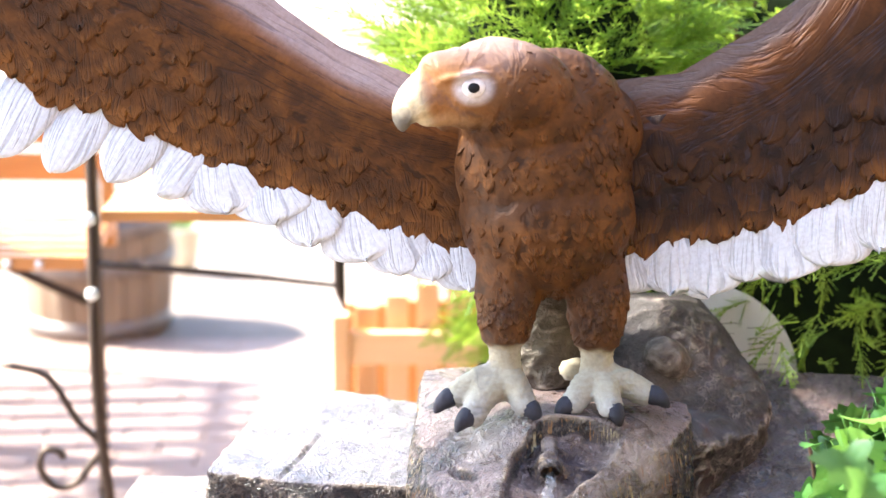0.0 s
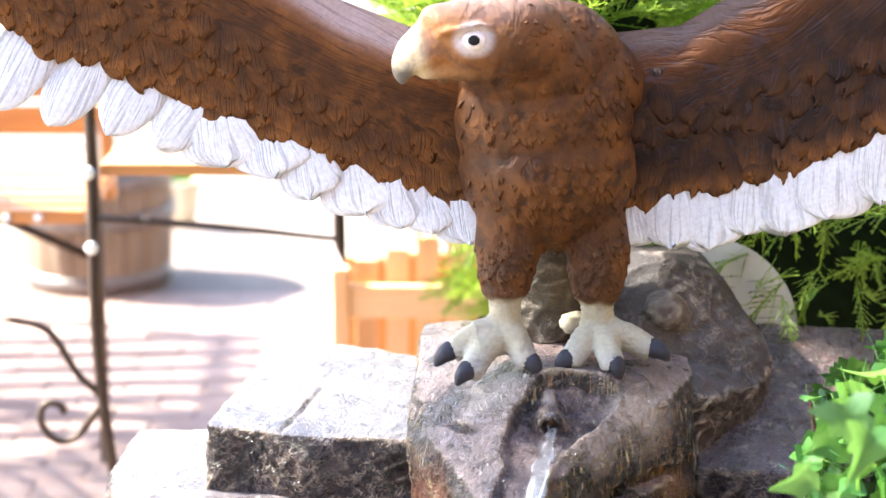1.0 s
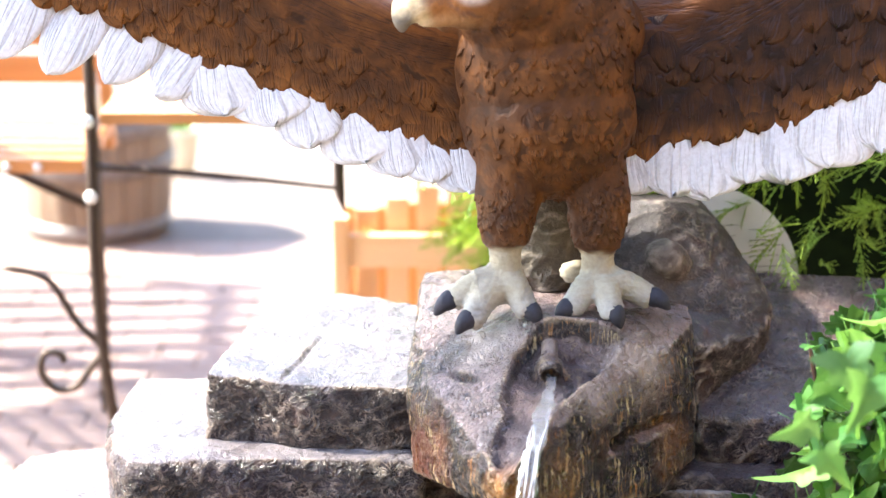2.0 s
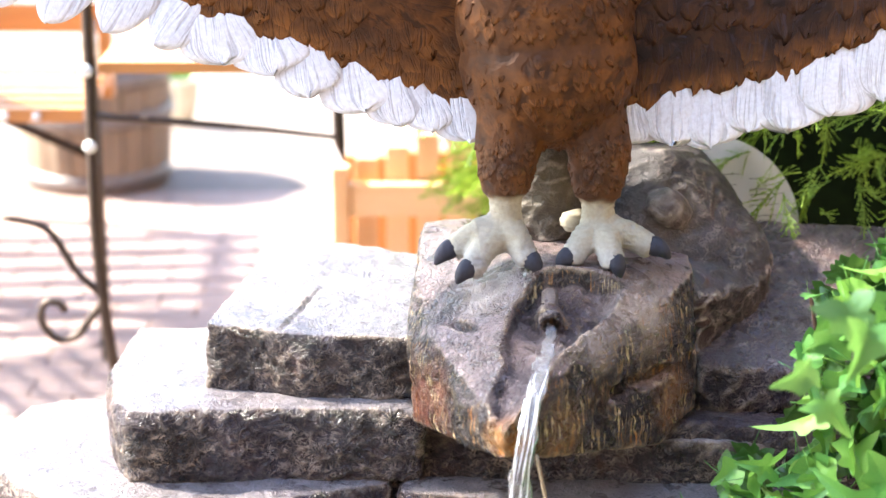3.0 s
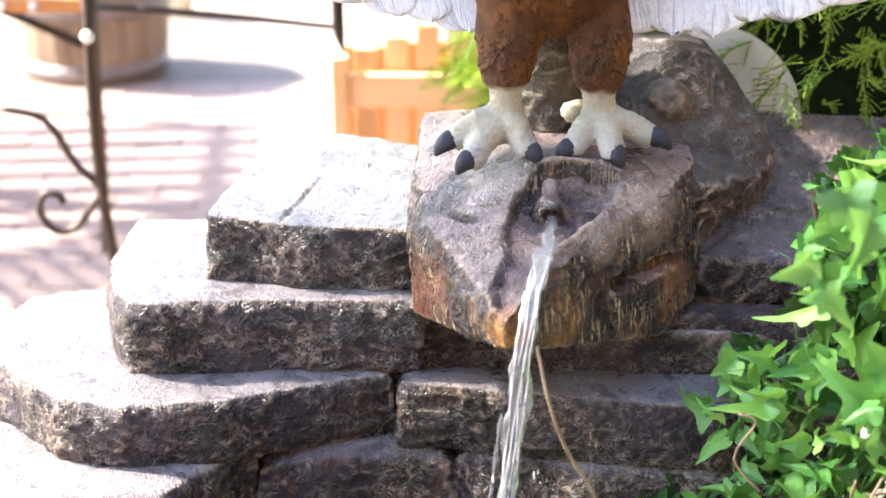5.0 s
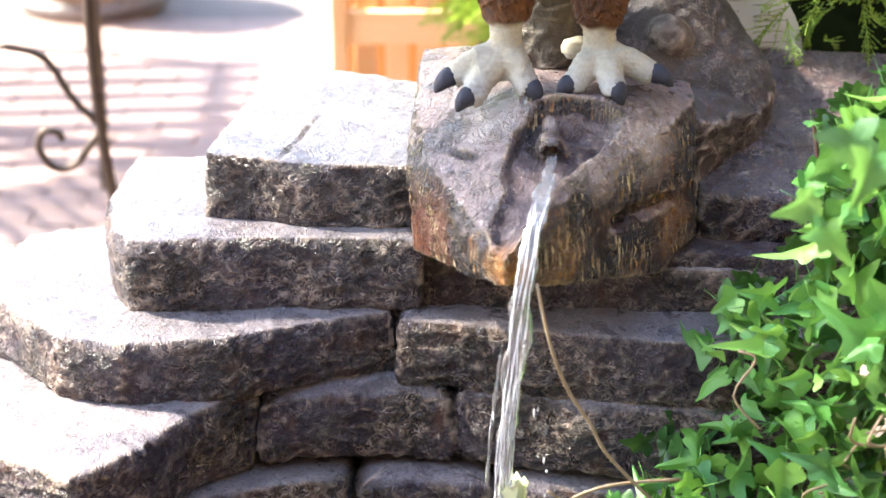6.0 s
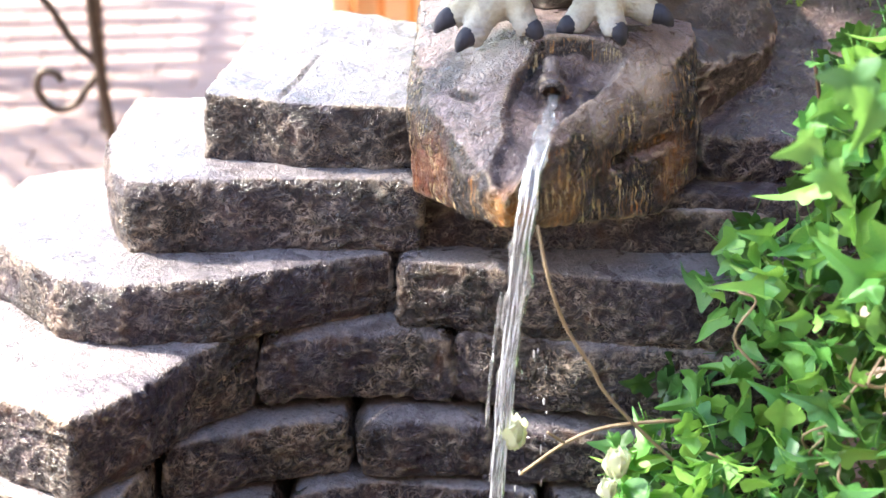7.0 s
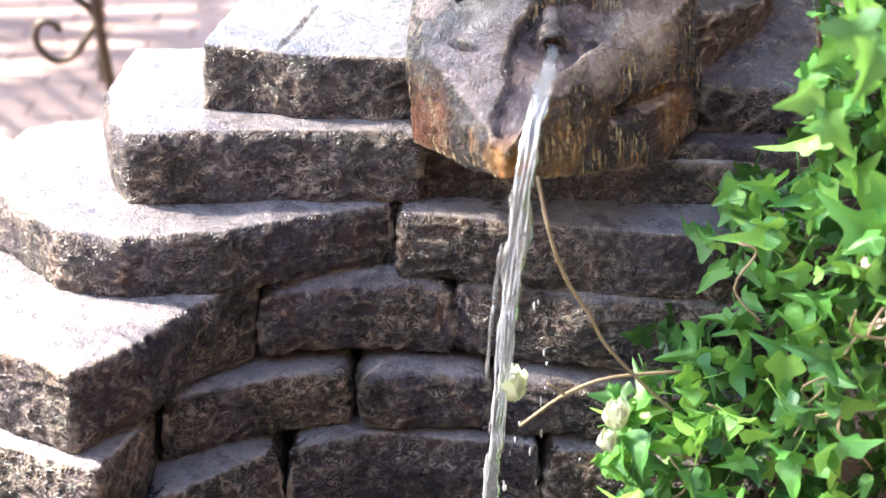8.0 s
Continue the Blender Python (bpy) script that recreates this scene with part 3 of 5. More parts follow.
def wing_y(v):
    """Depth of the front of a wing from its leading edge (0) to its feather edge (1)."""
    return 2.785 - 0.018 * ease(0, 0.35, v) + 0.008 * ease(0.4, 1.0, v)


def wing(st, w, seed):
    rnd = random.Random(seed)
    out = 1 if w["tip"] > w["root"] else -1
    nx, nv = 90, 26
    xs = [w["root"] + (w["tip"] - w["root"]) * i / nx for i in range(nx + 1)]

    def at(x, v):
        a, b = curve_at(w["lead"], x), curve_at(w["edge"], x) + 0.012
        z = a + (b - a) * v
        return Vector((x, wing_y(v) + 0.004 * noise.noise(Vector((x * 9, v * 4, seed))), z))

    def tone(x, v):
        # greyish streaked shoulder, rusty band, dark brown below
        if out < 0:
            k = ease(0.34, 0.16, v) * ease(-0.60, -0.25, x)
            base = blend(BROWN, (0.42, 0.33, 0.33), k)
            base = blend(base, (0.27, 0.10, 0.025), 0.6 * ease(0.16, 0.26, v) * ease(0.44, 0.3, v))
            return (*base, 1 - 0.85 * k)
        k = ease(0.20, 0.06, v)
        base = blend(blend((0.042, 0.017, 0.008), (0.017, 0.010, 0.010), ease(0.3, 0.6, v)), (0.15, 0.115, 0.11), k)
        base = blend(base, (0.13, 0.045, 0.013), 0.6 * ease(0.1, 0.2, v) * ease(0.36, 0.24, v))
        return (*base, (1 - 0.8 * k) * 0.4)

    pts = [[at(x, j / nv) for j in range(nv + 1)] for x in xs]
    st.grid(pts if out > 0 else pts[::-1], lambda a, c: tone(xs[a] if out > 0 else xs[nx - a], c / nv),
            lambda a, c: (c / nv * (26 if out < 0 else 15) + 2.2 * math.sin(a * 0.12), a * 0.10 + 7 * seed) if c < 9 else (9 / nv * (26 if out < 0 else 15) + (c - 9) * 0.6 + 2.2 * math.sin(a * 0.12), a * (0.10 + 0.30 * ease(9, 15, c)) + 7 * seed))
    # rounded leading edge and back
    back = []
    for x in xs:
        row = []
        for j in range(13):
            s = j / 12
            a, b = curve_at(w["lead"], x), curve_at(w["edge"], x) + 0.012
            z = a + (b - a) * s + 0.006 * math.sin(math.pi * min(1, s * 5))
            row.append(Vector((x, 2.785 + 0.035 * math.sin(math.pi * s) ** 0.6 * (1 - 0.7 * s) if 0 < s < 1 else (wing_y(1) if s else 2.785), z)))
        back.append(row)
    st.grid(back[::-1] if out > 0 else back, lambda a, c: tone(xs[a] if out < 0 else xs[nx - a], 0.0 if c < 4 else 0.5), lambda a, c: (c * 2.0, a * 0.10))
    face = Vector((0, -1, 0.12))
    # white flight feathers
    x = w["root"] + 0.01 * out
    n = 0
    if out < 0:
        # long pointed primaries near the tip
        for k, (fx, fz) in enumerate(((-0.80, 1.06), (-0.722, 1.004), (-0.635, 0.972), (-0.560, 0.948), (-0.480, 0.936), (-0.408, 0.916))):
            bx = fx + 0.078
            st.feather((bx, wing_y(1) + 0.006 - 0.0005 * k, curve_at(w["edge"], bx) + 0.035), (fx, wing_y(1) - 0.006, fz), face, 0.094 - 0.001 * k, (-0.001, 0.005), WHITE_P, (0.80, 0.83, 0.88), rnd,
                       point=0.95 - 0.05 * k, thick=0.009, camber=0.10, nu=11, nv=15, barbs=40, brown=0.0, ragged=0.03)
    while abs(x) < 0.80 and (x - w["tip"]) * out < -0.03 and x > -0.375:
        wide = 0.060 * rnd.uniform(0.75, 1.25)
        top = curve_at(w["edge"], x) + 0.04
        low = curve_at(w["trail"], x) + rnd.uniform(-0.007, 0.007)
        lean = 0.016 * -out if out < 0 else -0.006
        base = Vector((x, wing_y(1) + 0.005 - 0.001 * (n % 2), top))
        tip = Vector((x + lean + rnd.uniform(-0.008, 0.008), wing_y(1) - 0.008, low))
        st.feather(base, tip, face, wide * 1.75, (-0.001, 0.003 + 0.0025 * rnd.random()), WHITE_P, (0.82, 0.85, 0.90), rnd,
                   point=0.26, thick=0.009, camber=0.09, nu=13, nv=15, barbs=40, brown=0.0, ragged=0.04)
        x += wide * out
        n += 1
    # brown coverts: overlapping rows, lowest first
    step, rows, gap = (0.031, 7, 0.026) if out < 0 else (0.043, 4, 0.036)
    for r in range(-1, rows):
        x = w["root"] + 0.5 * step * (r % 2) * out
        while (x - w["tip"]) * out < -0.02:
            a, b = curve_at(w["lead"], x), curve_at(w["edge"], x)
            z = b + 0.004 + r * (gap if r > 0 else 0.012) + rnd.uniform(-0.012, 0.012)
            v = (a - z) / (a - b - 0.012)
            vb = (a - z - 0.045) / (a - b - 0.012)
            if vb > 0.0 and z + 0.045 < a - (0.06 + 0.05 * (out < 0)):
                size = rnd.uniform(0.9, 1.4)
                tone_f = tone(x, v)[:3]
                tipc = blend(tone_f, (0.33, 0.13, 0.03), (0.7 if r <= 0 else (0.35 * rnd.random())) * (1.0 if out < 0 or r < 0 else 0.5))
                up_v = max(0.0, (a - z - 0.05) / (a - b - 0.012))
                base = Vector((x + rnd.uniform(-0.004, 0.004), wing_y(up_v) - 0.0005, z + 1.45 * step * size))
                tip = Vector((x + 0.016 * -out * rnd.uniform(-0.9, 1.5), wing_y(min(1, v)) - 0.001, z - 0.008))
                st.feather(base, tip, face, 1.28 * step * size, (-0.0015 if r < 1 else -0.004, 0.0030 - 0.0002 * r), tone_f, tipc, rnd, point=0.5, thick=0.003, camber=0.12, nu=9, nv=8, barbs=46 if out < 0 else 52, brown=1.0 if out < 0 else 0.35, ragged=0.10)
            x += step * out * (0.62 if r < 1 else 1.0)


def eagle():
    st = Statue()
    # body, head, beak and legs as one skin
    bm = bmesh.new()
    blob(bm, (0.150, 2.765, 0.885), (0.128, 0.105, 0.122))
    blob(bm, (0.143, 2.765, 0.955), (0.128, 0.10, 0.12))
    blob(bm, (0.125, 2.75, 1.035), (0.103, 0.085, 0.075))
    blob(bm, (0.088, 2.72, 1.077), (0.100, 0.078, 0.070), (0, 8, 0))
    blob(bm, (0.033, 2.695, 1.081), (0.072, 0.052, 0.058), (0, 0, -6))
    blob(bm, (0.19, 2.78, 1.02), (0.10, 0.07, 0.07), (0, 20, 0))
    blob(bm, (0.155, 2.81, 0.815), (0.10, 0.09, 0.06))
    blob(bm, (0.020, 2.690, 1.100), (0.056, 0.042, 0.030), (0, 14, -8))
    blob(bm, (0.170, 2.765, 1.060), (0.085, 0.062, 0.066), (0, 24, 0))
    tube(bm, smooth_path([(0.012, 2.69, 1.085), (-0.018, 2.676, 1.080), (-0.043, 2.668, 1.062), (-0.055, 2.662, 1.040), (-0.053, 2.660, 1.026)], 4), [0.046, 0.044, 0.042, 0.040, 0.038, 0.036, 0.034, 0.032, 0.029, 0.026, 0.023, 0.020, 0.017, 0.013, 0.010, 0.008, 0.005], 14, 0.72)
    tube(bm, smooth_path([(0.02, 2.69, 1.062), (-0.01, 2.676, 1.050), (-0.036, 2.668, 1.038)], 4), [0.038, 0.036, 0.033, 0.03, 0.026, 0.022, 0.018, 0.014, 0.009], 14, 0.75)
    for x, top, low, y in ((0.088, 0.81, 0.715, 2.72), (0.220, 0.80, 0.705, 2.735)):
        tube(bm, [(x + 0.012 * (1 if x < 0.15 else -1), y + 0.02, top + 0.03), (x + 0.004, y, top - 0.03), (x, y - 0.015, low + 0.03), (x, y - 0.02, low)], [0.056, 0.048, 0.040, 0.032], 18)
        tube(bm, [(x, y - 0.02, low + 0.02), (x + 0.001, y - 0.02, low - 0.03), (x, y - 0.022, low - 0.058)], [0.0245, 0.0235, 0.031], 16)
    blob(bm, (0.195, 2.765, 0.655), (0.026, 0.02, 0.018))
    # bulge added behind the wing root to keep the sun off the neck
    blob(bm, (0.0, 2.80, 1.03), (0.09, 0.035, 0.065))
    # brow over the eye
    tube(bm, smooth_path([(-0.004, 2.650, 1.098), (0.022, 2.642, 1.106), (0.048, 2.644, 1.110), (0.075, 2.656, 1.104)], 3), [0.003, 0.004, 0.005, 0.006, 0.006, 0.006, 0.005, 0.004, 0.003, 0.002], 10)
    toes = []
    for ankle, ends in (((0.087, 2.70, 0.658), (((0.042, 2.652, 0.622), (0.020, 2.638, 0.606)), ((0.018, 2.685, 0.640), (-0.010, 2.675, 0.622)), ((0.118, 2.66, 0.632), (0.135, 2.648, 0.616)))),
                        ((0.224, 2.715, 0.650), (((0.182, 2.672, 0.630), (0.162, 2.662, 0.620)), ((0.238, 2.66, 0.630), (0.250, 2.648, 0.612)), ((0.292, 2.70, 0.638), (0.322, 2.69, 0.626))))):
        for knuckle, claw in ends:
            a, k, c = Vector(ankle), Vector(knuckle), Vector(claw)
            mid = (a + k) / 2 + Vector((0, 0, 0.010))
            tube(bm, smooth_path([a, mid, k, k + (c - k) * 0.3], 4), [0.027, 0.027, 0.026, 0.0245, 0.0225, 0.0205, 0.0195, 0.0190, 0.0190, 0.0180, 0.0160, 0.013, 0.010], 14)
            toes.append((k, c))
    bm = remeshed(bm, 0.0038, 5)
    # wrinkled legs and lumps of plumage
    bm.normal_update()
    for v in bm.verts:
        p = v.co
        if p.z < 0.715:
            v.co += v.normal * (0.0008 * math.sin(p.z * 900 + 4 * noise.noise(p * 30)) + 0.0012 * noise.noise(p * 60))
        else:
            v.co += v.normal * (0.004 * noise.noise(p * 14) + 0.0014 * noise.noise(Vector((p.x * 70, p.y * 70, p.z * 28))))
    from_bvh = BVH.FromBMesh(bm)

    def skin(p):
        """Paint of the skin at a point, and how far it is the mottled brown."""
        ring = ease(0.034, 0.018, math.hypot(p.x - 0.041, (p.z - 1.089) * 1.15)) if p.y < 2.72 else 0.0
        beak = ease(-0.012, -0.034, p.x + (p.z - 1.06) * 0.25) if p.z > 1.0 else 0
        head = ease(0.115, 0.02, p.x + (1.09 - p.z) * 0.55) * ease(1.0, 1.06, p.z)
        crown = ease(1.105, 1.14, p.z) * ease(0.17, 0.08, p.x)
        c = BROWN
        k = 1.0
        c = blend(c, (0.38, 0.17, 0.060), 0.9 * head)
        c = blend(c, (0.27, 0.18, 0.145), crown * 0.9)
        c = blend(c, (0.62, 0.40, 0.20), ease(1.06, 1.03, p.z) * head * 0.8)
        c = blend(c, (0.78, 0.74, 0.74), 0.8 * ring)
        k -= 0.92 * max(head, crown, ring)
        c = blend(c, (0.72, 0.60, 0.38), beak)
        c = blend(c, (0.16, 0.14, 0.11), ease(1.062, 1.042, p.z) * beak * ease(-0.030, -0.047, p.x))
        k = min(k, 1 - beak)
        leg = ease(0.722, 0.708, p.z + 0.006 * noise.noise(p * 60)) if p.x < 0.15 else ease(0.712, 0.698, p.z + 0.006 * noise.noise(p * 60))
        c = blend(c, CREAM, leg)
        c = blend(c, (0.36, 0.37, 0.36), 0.8 * ease(0.662, 0.628, p.z) * leg)
        return (*c, max(0.0, min(k, 1 - leg)))

    table = {}
    for v in bm.verts:
        table[v.index] = (st.bm.verts.new(v.co), skin(v.co), (v.co.x * 26, v.co.z * 22))
    for f in bm.faces:
        t = [table[v.index] for v in f.verts]
        st.face([a for a, _, _ in t], [c for _, c, _ in t], [u for _, _, u in t])
    # small breast and nape feathers
    rnd = random.Random(5)
    z = 0.785
    row = 0
    while z < 1.135:
        x = -0.01 + 0.010 * (row % 2)
        while x < 0.275:
            px, pz = x + rnd.uniform(-0.005, 0.005), z + rnd.uniform(-0.006, 0.006)
            hit, nor, _, _ = from_bvh.ray_cast(Vector((px, 2.4, pz)), Vector((0, 1, 0)))
            bare = ease(0.10, 0.055, px + (1.09 - pz) * 0.35) * ease(1.0, 1.04, pz)
            if hit and nor.y < -0.25 and hit.y < 2.80 and rnd.random() > bare * 1.6:
                down = Vector((rnd.uniform(-0.2, 0.2) + 0.12, 0, -1))
                if pz > 1.05:
                    down = Vector((0.9, 0, -0.7))
                down = (down - nor * down.dot(nor)).normalized()
                size = rnd.uniform(0.8, 1.3) * (0.027 if pz < 1.04 else 0.017)
                c = skin(hit)
                tipc = blend(c[:3], (0.30, 0.11, 0.025), 0.5 * rnd.random() * c[3])
                st.feather(hit - down * size * 0.5 - nor * 0.001, hit + down * size * 0.7, nor, size * 0.66, (-0.0014, 0.0007 + 0.0010 * ease(0.12, 0.24, px)), c[:3], tipc, rnd, point=0.65, thick=0.002, nu=5, nv=6, barbs=24, brown=c[3], ragged=0.12)
            x += 0.0185
        z += 0.0150
        row += 1
    # thigh feathers
    for x0, y0 in ((0.088, 2.72), (0.220, 2.735)):
        for k in range(70):
            px, pz = x0 + rnd.uniform(-0.05, 0.05), rnd.uniform(0.728, 0.80)
            hit, nor, _, _ = from_bvh.ray_cast(Vector((px, 2.4, pz)), Vector((0, 1, 0)))
            if hit and nor.y < -0.2:
                down = Vector((rnd.uniform(-0.2, 0.2), 0, -1))
                down = (down - nor * down.dot(nor)).normalized()
                st.feather(hit - down * 0.012 - nor * 0.001, hit + down * 0.013, nor, 0.017, (-0.001, 0.0018), BROWN, (0.15, 0.07, 0.03), rnd, point=0.55, thick=0.002, nu=5, nv=6, barbs=12, brown=1.0, ragged=0.12)
    bm.free()
    # claws
    for k, c in toes:
        cl = bmesh.new()
        d = c - k
        tube(cl, smooth_path([k + d * 0.1 + Vector((0, 0, 0.004)), k + d * 0.65 + Vector((0, -0.003, 0.005)), c + d * 0.05 + Vector((0, 0, -0.003))], 4), [0.0130, 0.0146, 0.0144, 0.0134, 0.0119, 0.0102, 0.0081, 0.0055, 0.0022], 12)
        m = {v: st.bm.verts.new(v.co) for v in cl.verts}
        for f in cl.faces:
            st.face([m[v] for v in f.verts], [(*CLAW, 0.0)] * len(f.verts), [(v.co.x * 20, v.co.z * 8) for v in f.verts])
        cl.free()
    # eye: a white painted bulge with a dark pupil
    hit, nor, _, _ = from_bvh.ray_cast(Vector((0.041, 2.4, 1.089)), Vector((0, 1, 0)))
    for rad, deep, tone_e, off in ((0.0150, 0.006, (0.80, 0.76, 0.74), 0.0), (0.0078, 0.003, (0.012, 0.012, 0.014), -0.005)):
        ey = bmesh.new()
        q = nor.to_track_quat("Z", "Y").to_matrix().to_4x4()
        bmesh.ops.create_uvsphere(ey, u_segments=20, v_segments=12, radius=1, matrix=Matrix.Translation(hit - nor * off * 1.0) @ q @ Matrix.Diagonal((rad * 1.05, rad * 0.9, deep, 1)))
        m = {v: st.bm.verts.new(v.co) for v in ey.verts}
        for f in ey.faces:
            st.face([m[v] for v in f.verts], [(*tone_e, 0.0)] * len(f.verts), [(0.5, 0.5)] * len(f.verts))
        ey.free()
    wing(st, LEFT, 3)
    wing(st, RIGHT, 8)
    return solo("eagle_statue", st.bm, EAGLE, "brown painted eagle statue with spread white-edged wings", "statue")


eagle_statue = eagle()

# ---- foliage materials ----
def make_leaf(name, a, b_, c, rough=0.35, trans=0.35, scale=40.0, shine=(0.36, 0.70, 0.12)):
    m, nt, b = material(name, rough, 0.0, 0.45)
    info = nt.nodes.new("ShaderNodeObjectInfo")
    geo = nt.nodes.new("ShaderNodeNewGeometry")
    pick = calc(nt, "FRACT", calc(nt, "ADD", info.outputs["Random"], geo.outputs["Random Per Island"]))
    col = ramp(nt, pick, [(0.0, a), (0.5, b_), (1.0, c)])
    g = noise_tex(nt, coords(nt), scale, 4)
    col = mix(nt, ramp(nt, g, [(0.35, 0.0), (0.7, 0.35)]), col, c)
    link(nt, col, b.inputs["Base Color"])
    tr = nt.nodes.new("ShaderNodeBsdfTranslucent")
    link(nt, mix(nt, 0.45, col, shine, "MIX"), tr.inputs["Color"])
    ms = nt.nodes.new("ShaderNodeMixShader")
    ms.inputs[0].default_value = trans
    link(nt, b.outputs[0], ms.inputs[1])
    link(nt, tr.outputs[0], ms.inputs[2])
    link(nt, ms.outputs[0], nt.nodes["Material Output"].inputs[0])
    bump(nt, b, g, 0.25, 0.002)
    return m


IVY = make_leaf("ivy_leaf", (0.018, 0.085, 0.048), (0.070, 0.25, 0.056), (0.27, 0.50, 0.10), trans=0.28)
# the same ivy with the shade between front leaves put into its green
IVY_SHADED = make_leaf("ivy_leaf_shaded", (0.010, 0.04, 0.011), (0.022, 0.075, 0.017), (0.05, 0.14, 0.03), trans=0.2)
CONIFER = make_leaf("conifer_scale", (0.022, 0.085, 0.013), (0.090, 0.23, 0.026), (0.30, 0.44, 0.06), 0.5, 0.55, shine=(0.55, 0.72, 0.10))
PETAL = make_leaf("pale_petal", (0.84, 0.82, 0.66), (0.78, 0.80, 0.56), (0.86, 0.85, 0.74), 0.5, 0.3)
# near-black colour in place of the shade deep in the conifer
CROWN_SHADE = make_plain("crown_shade", (0.003, 0.006, 0.002), (0.008, 0.014, 0.004), 0.9, 30)
CROWN_SHADE.node_tree.nodes["Principled BSDF"].inputs["Specular IOR Level"].default_value = 0.05
BARK = make_plain("reddish_bark", (0.14, 0.06, 0.035), (0.09, 0.04, 0.025), 0.8, 60)
STEM = make_plain("pale_stem", (0.27, 0.20, 0.12), (0.17, 0.125, 0.07), 0.6, 80)
CARD = make_plain("grey_card", (0.52, 0.53, 0.52), (0.47, 0.48, 0.47), 0.5, 20)
INK = make_plain("dark_ink", (0.03, 0.03, 0.035), (0.05, 0.05, 0.05), 0.6, 80)
POT = make_plain("cream_glaze", (0.72, 0.66, 0.50), (0.64, 0.58, 0.44), 0.4, 20)
SOIL = make_plain("dry_mulch", (0.26, 0.19, 0.13), (0.18, 0.13, 0.09), 0.9, 60)
NUT = make_plain("white_cap", (0.75, 0.74, 0.70), (0.66, 0.65, 0.62), 0.35, 60)


def stamped(name, verts, faces, frames, mat):
    """One mesh of many copies of a small shape, a 4x4 frame for each."""
    v = np.array(verts)
    h = np.concatenate([v, np.ones((len(v), 1))], 1)
    m = np.array([[list(r) for r in f] for f in frames])
    allv = np.einsum("nij,vj->nvi", m, h)[:, :, :3].reshape(-1, 3)
    allf = []
    for k in range(len(frames)):
        o = k * len(v)
        allf.extend([tuple(i + o for i in f) for f in faces])
    me = bpy.data.meshes.new(name)
    me.from_pydata(allv.tolist(), [], allf)
    me.materials.append(mat)
    me.polygons.foreach_set("use_smooth", [True] * len(me.polygons))
    return me


# ---- conifer behind the statue ----
def spray_shape(rnd, length=0.13):
    """A flat scale-leaved spray: an axis with paired twigs, each twig set with small pointed scales."""
    vs, fs = [], []

    def scale(p, d, n, long, wide):
        s = d.cross(n).normalized() * wide
        o = len(vs)
        vs.extend([tuple(p), tuple(p + d * long * 0.45 + s + n * wide * 0.5), tuple(p + d * long), tuple(p + d * long * 0.45 - s + n * wide * 0.5)])
        fs.append((o, o + 1, o + 2, o + 3))

    up = Vector((0, 0, 1))
    k = 15
    for i in range(k):
        t = i / k
        p = Vector((length * t, 0, -0.035 * t * t))
        d = Vector((1, 0, -0.4 * t)).normalized()
        scale(p, d, up, 0.016, 0.0022)
        if i < 1:
            continue
        for sgn in (-1, 1):
            if rnd.random() < 0.22:
                continue
            tw = Vector((1.0, sgn * rnd.uniform(0.4, 0.75), rnd.uniform(-0.5, 0.4))).normalized()
            long = length * (0.36 * (1 - t) + 0.08) * rnd.uniform(0.5, 1.35)
            m = max(2, int(long / 0.0065))
            for j in range(m):
                q = p + tw * (long * j / m)
                scale(q, tw, up, 0.010, 0.0013)
                if j % 2 == 0 and m > 3:
                    for s2 in (-1, 1):
                        tw2 = (tw + Vector((0.2, s2 * 0.5, rnd.uniform(-0.35, 0.35)))).normalized()
                        scale(q, tw2, up, 0.012 * (1 - 0.4 * j / m), 0.0012)
    return vs, fs


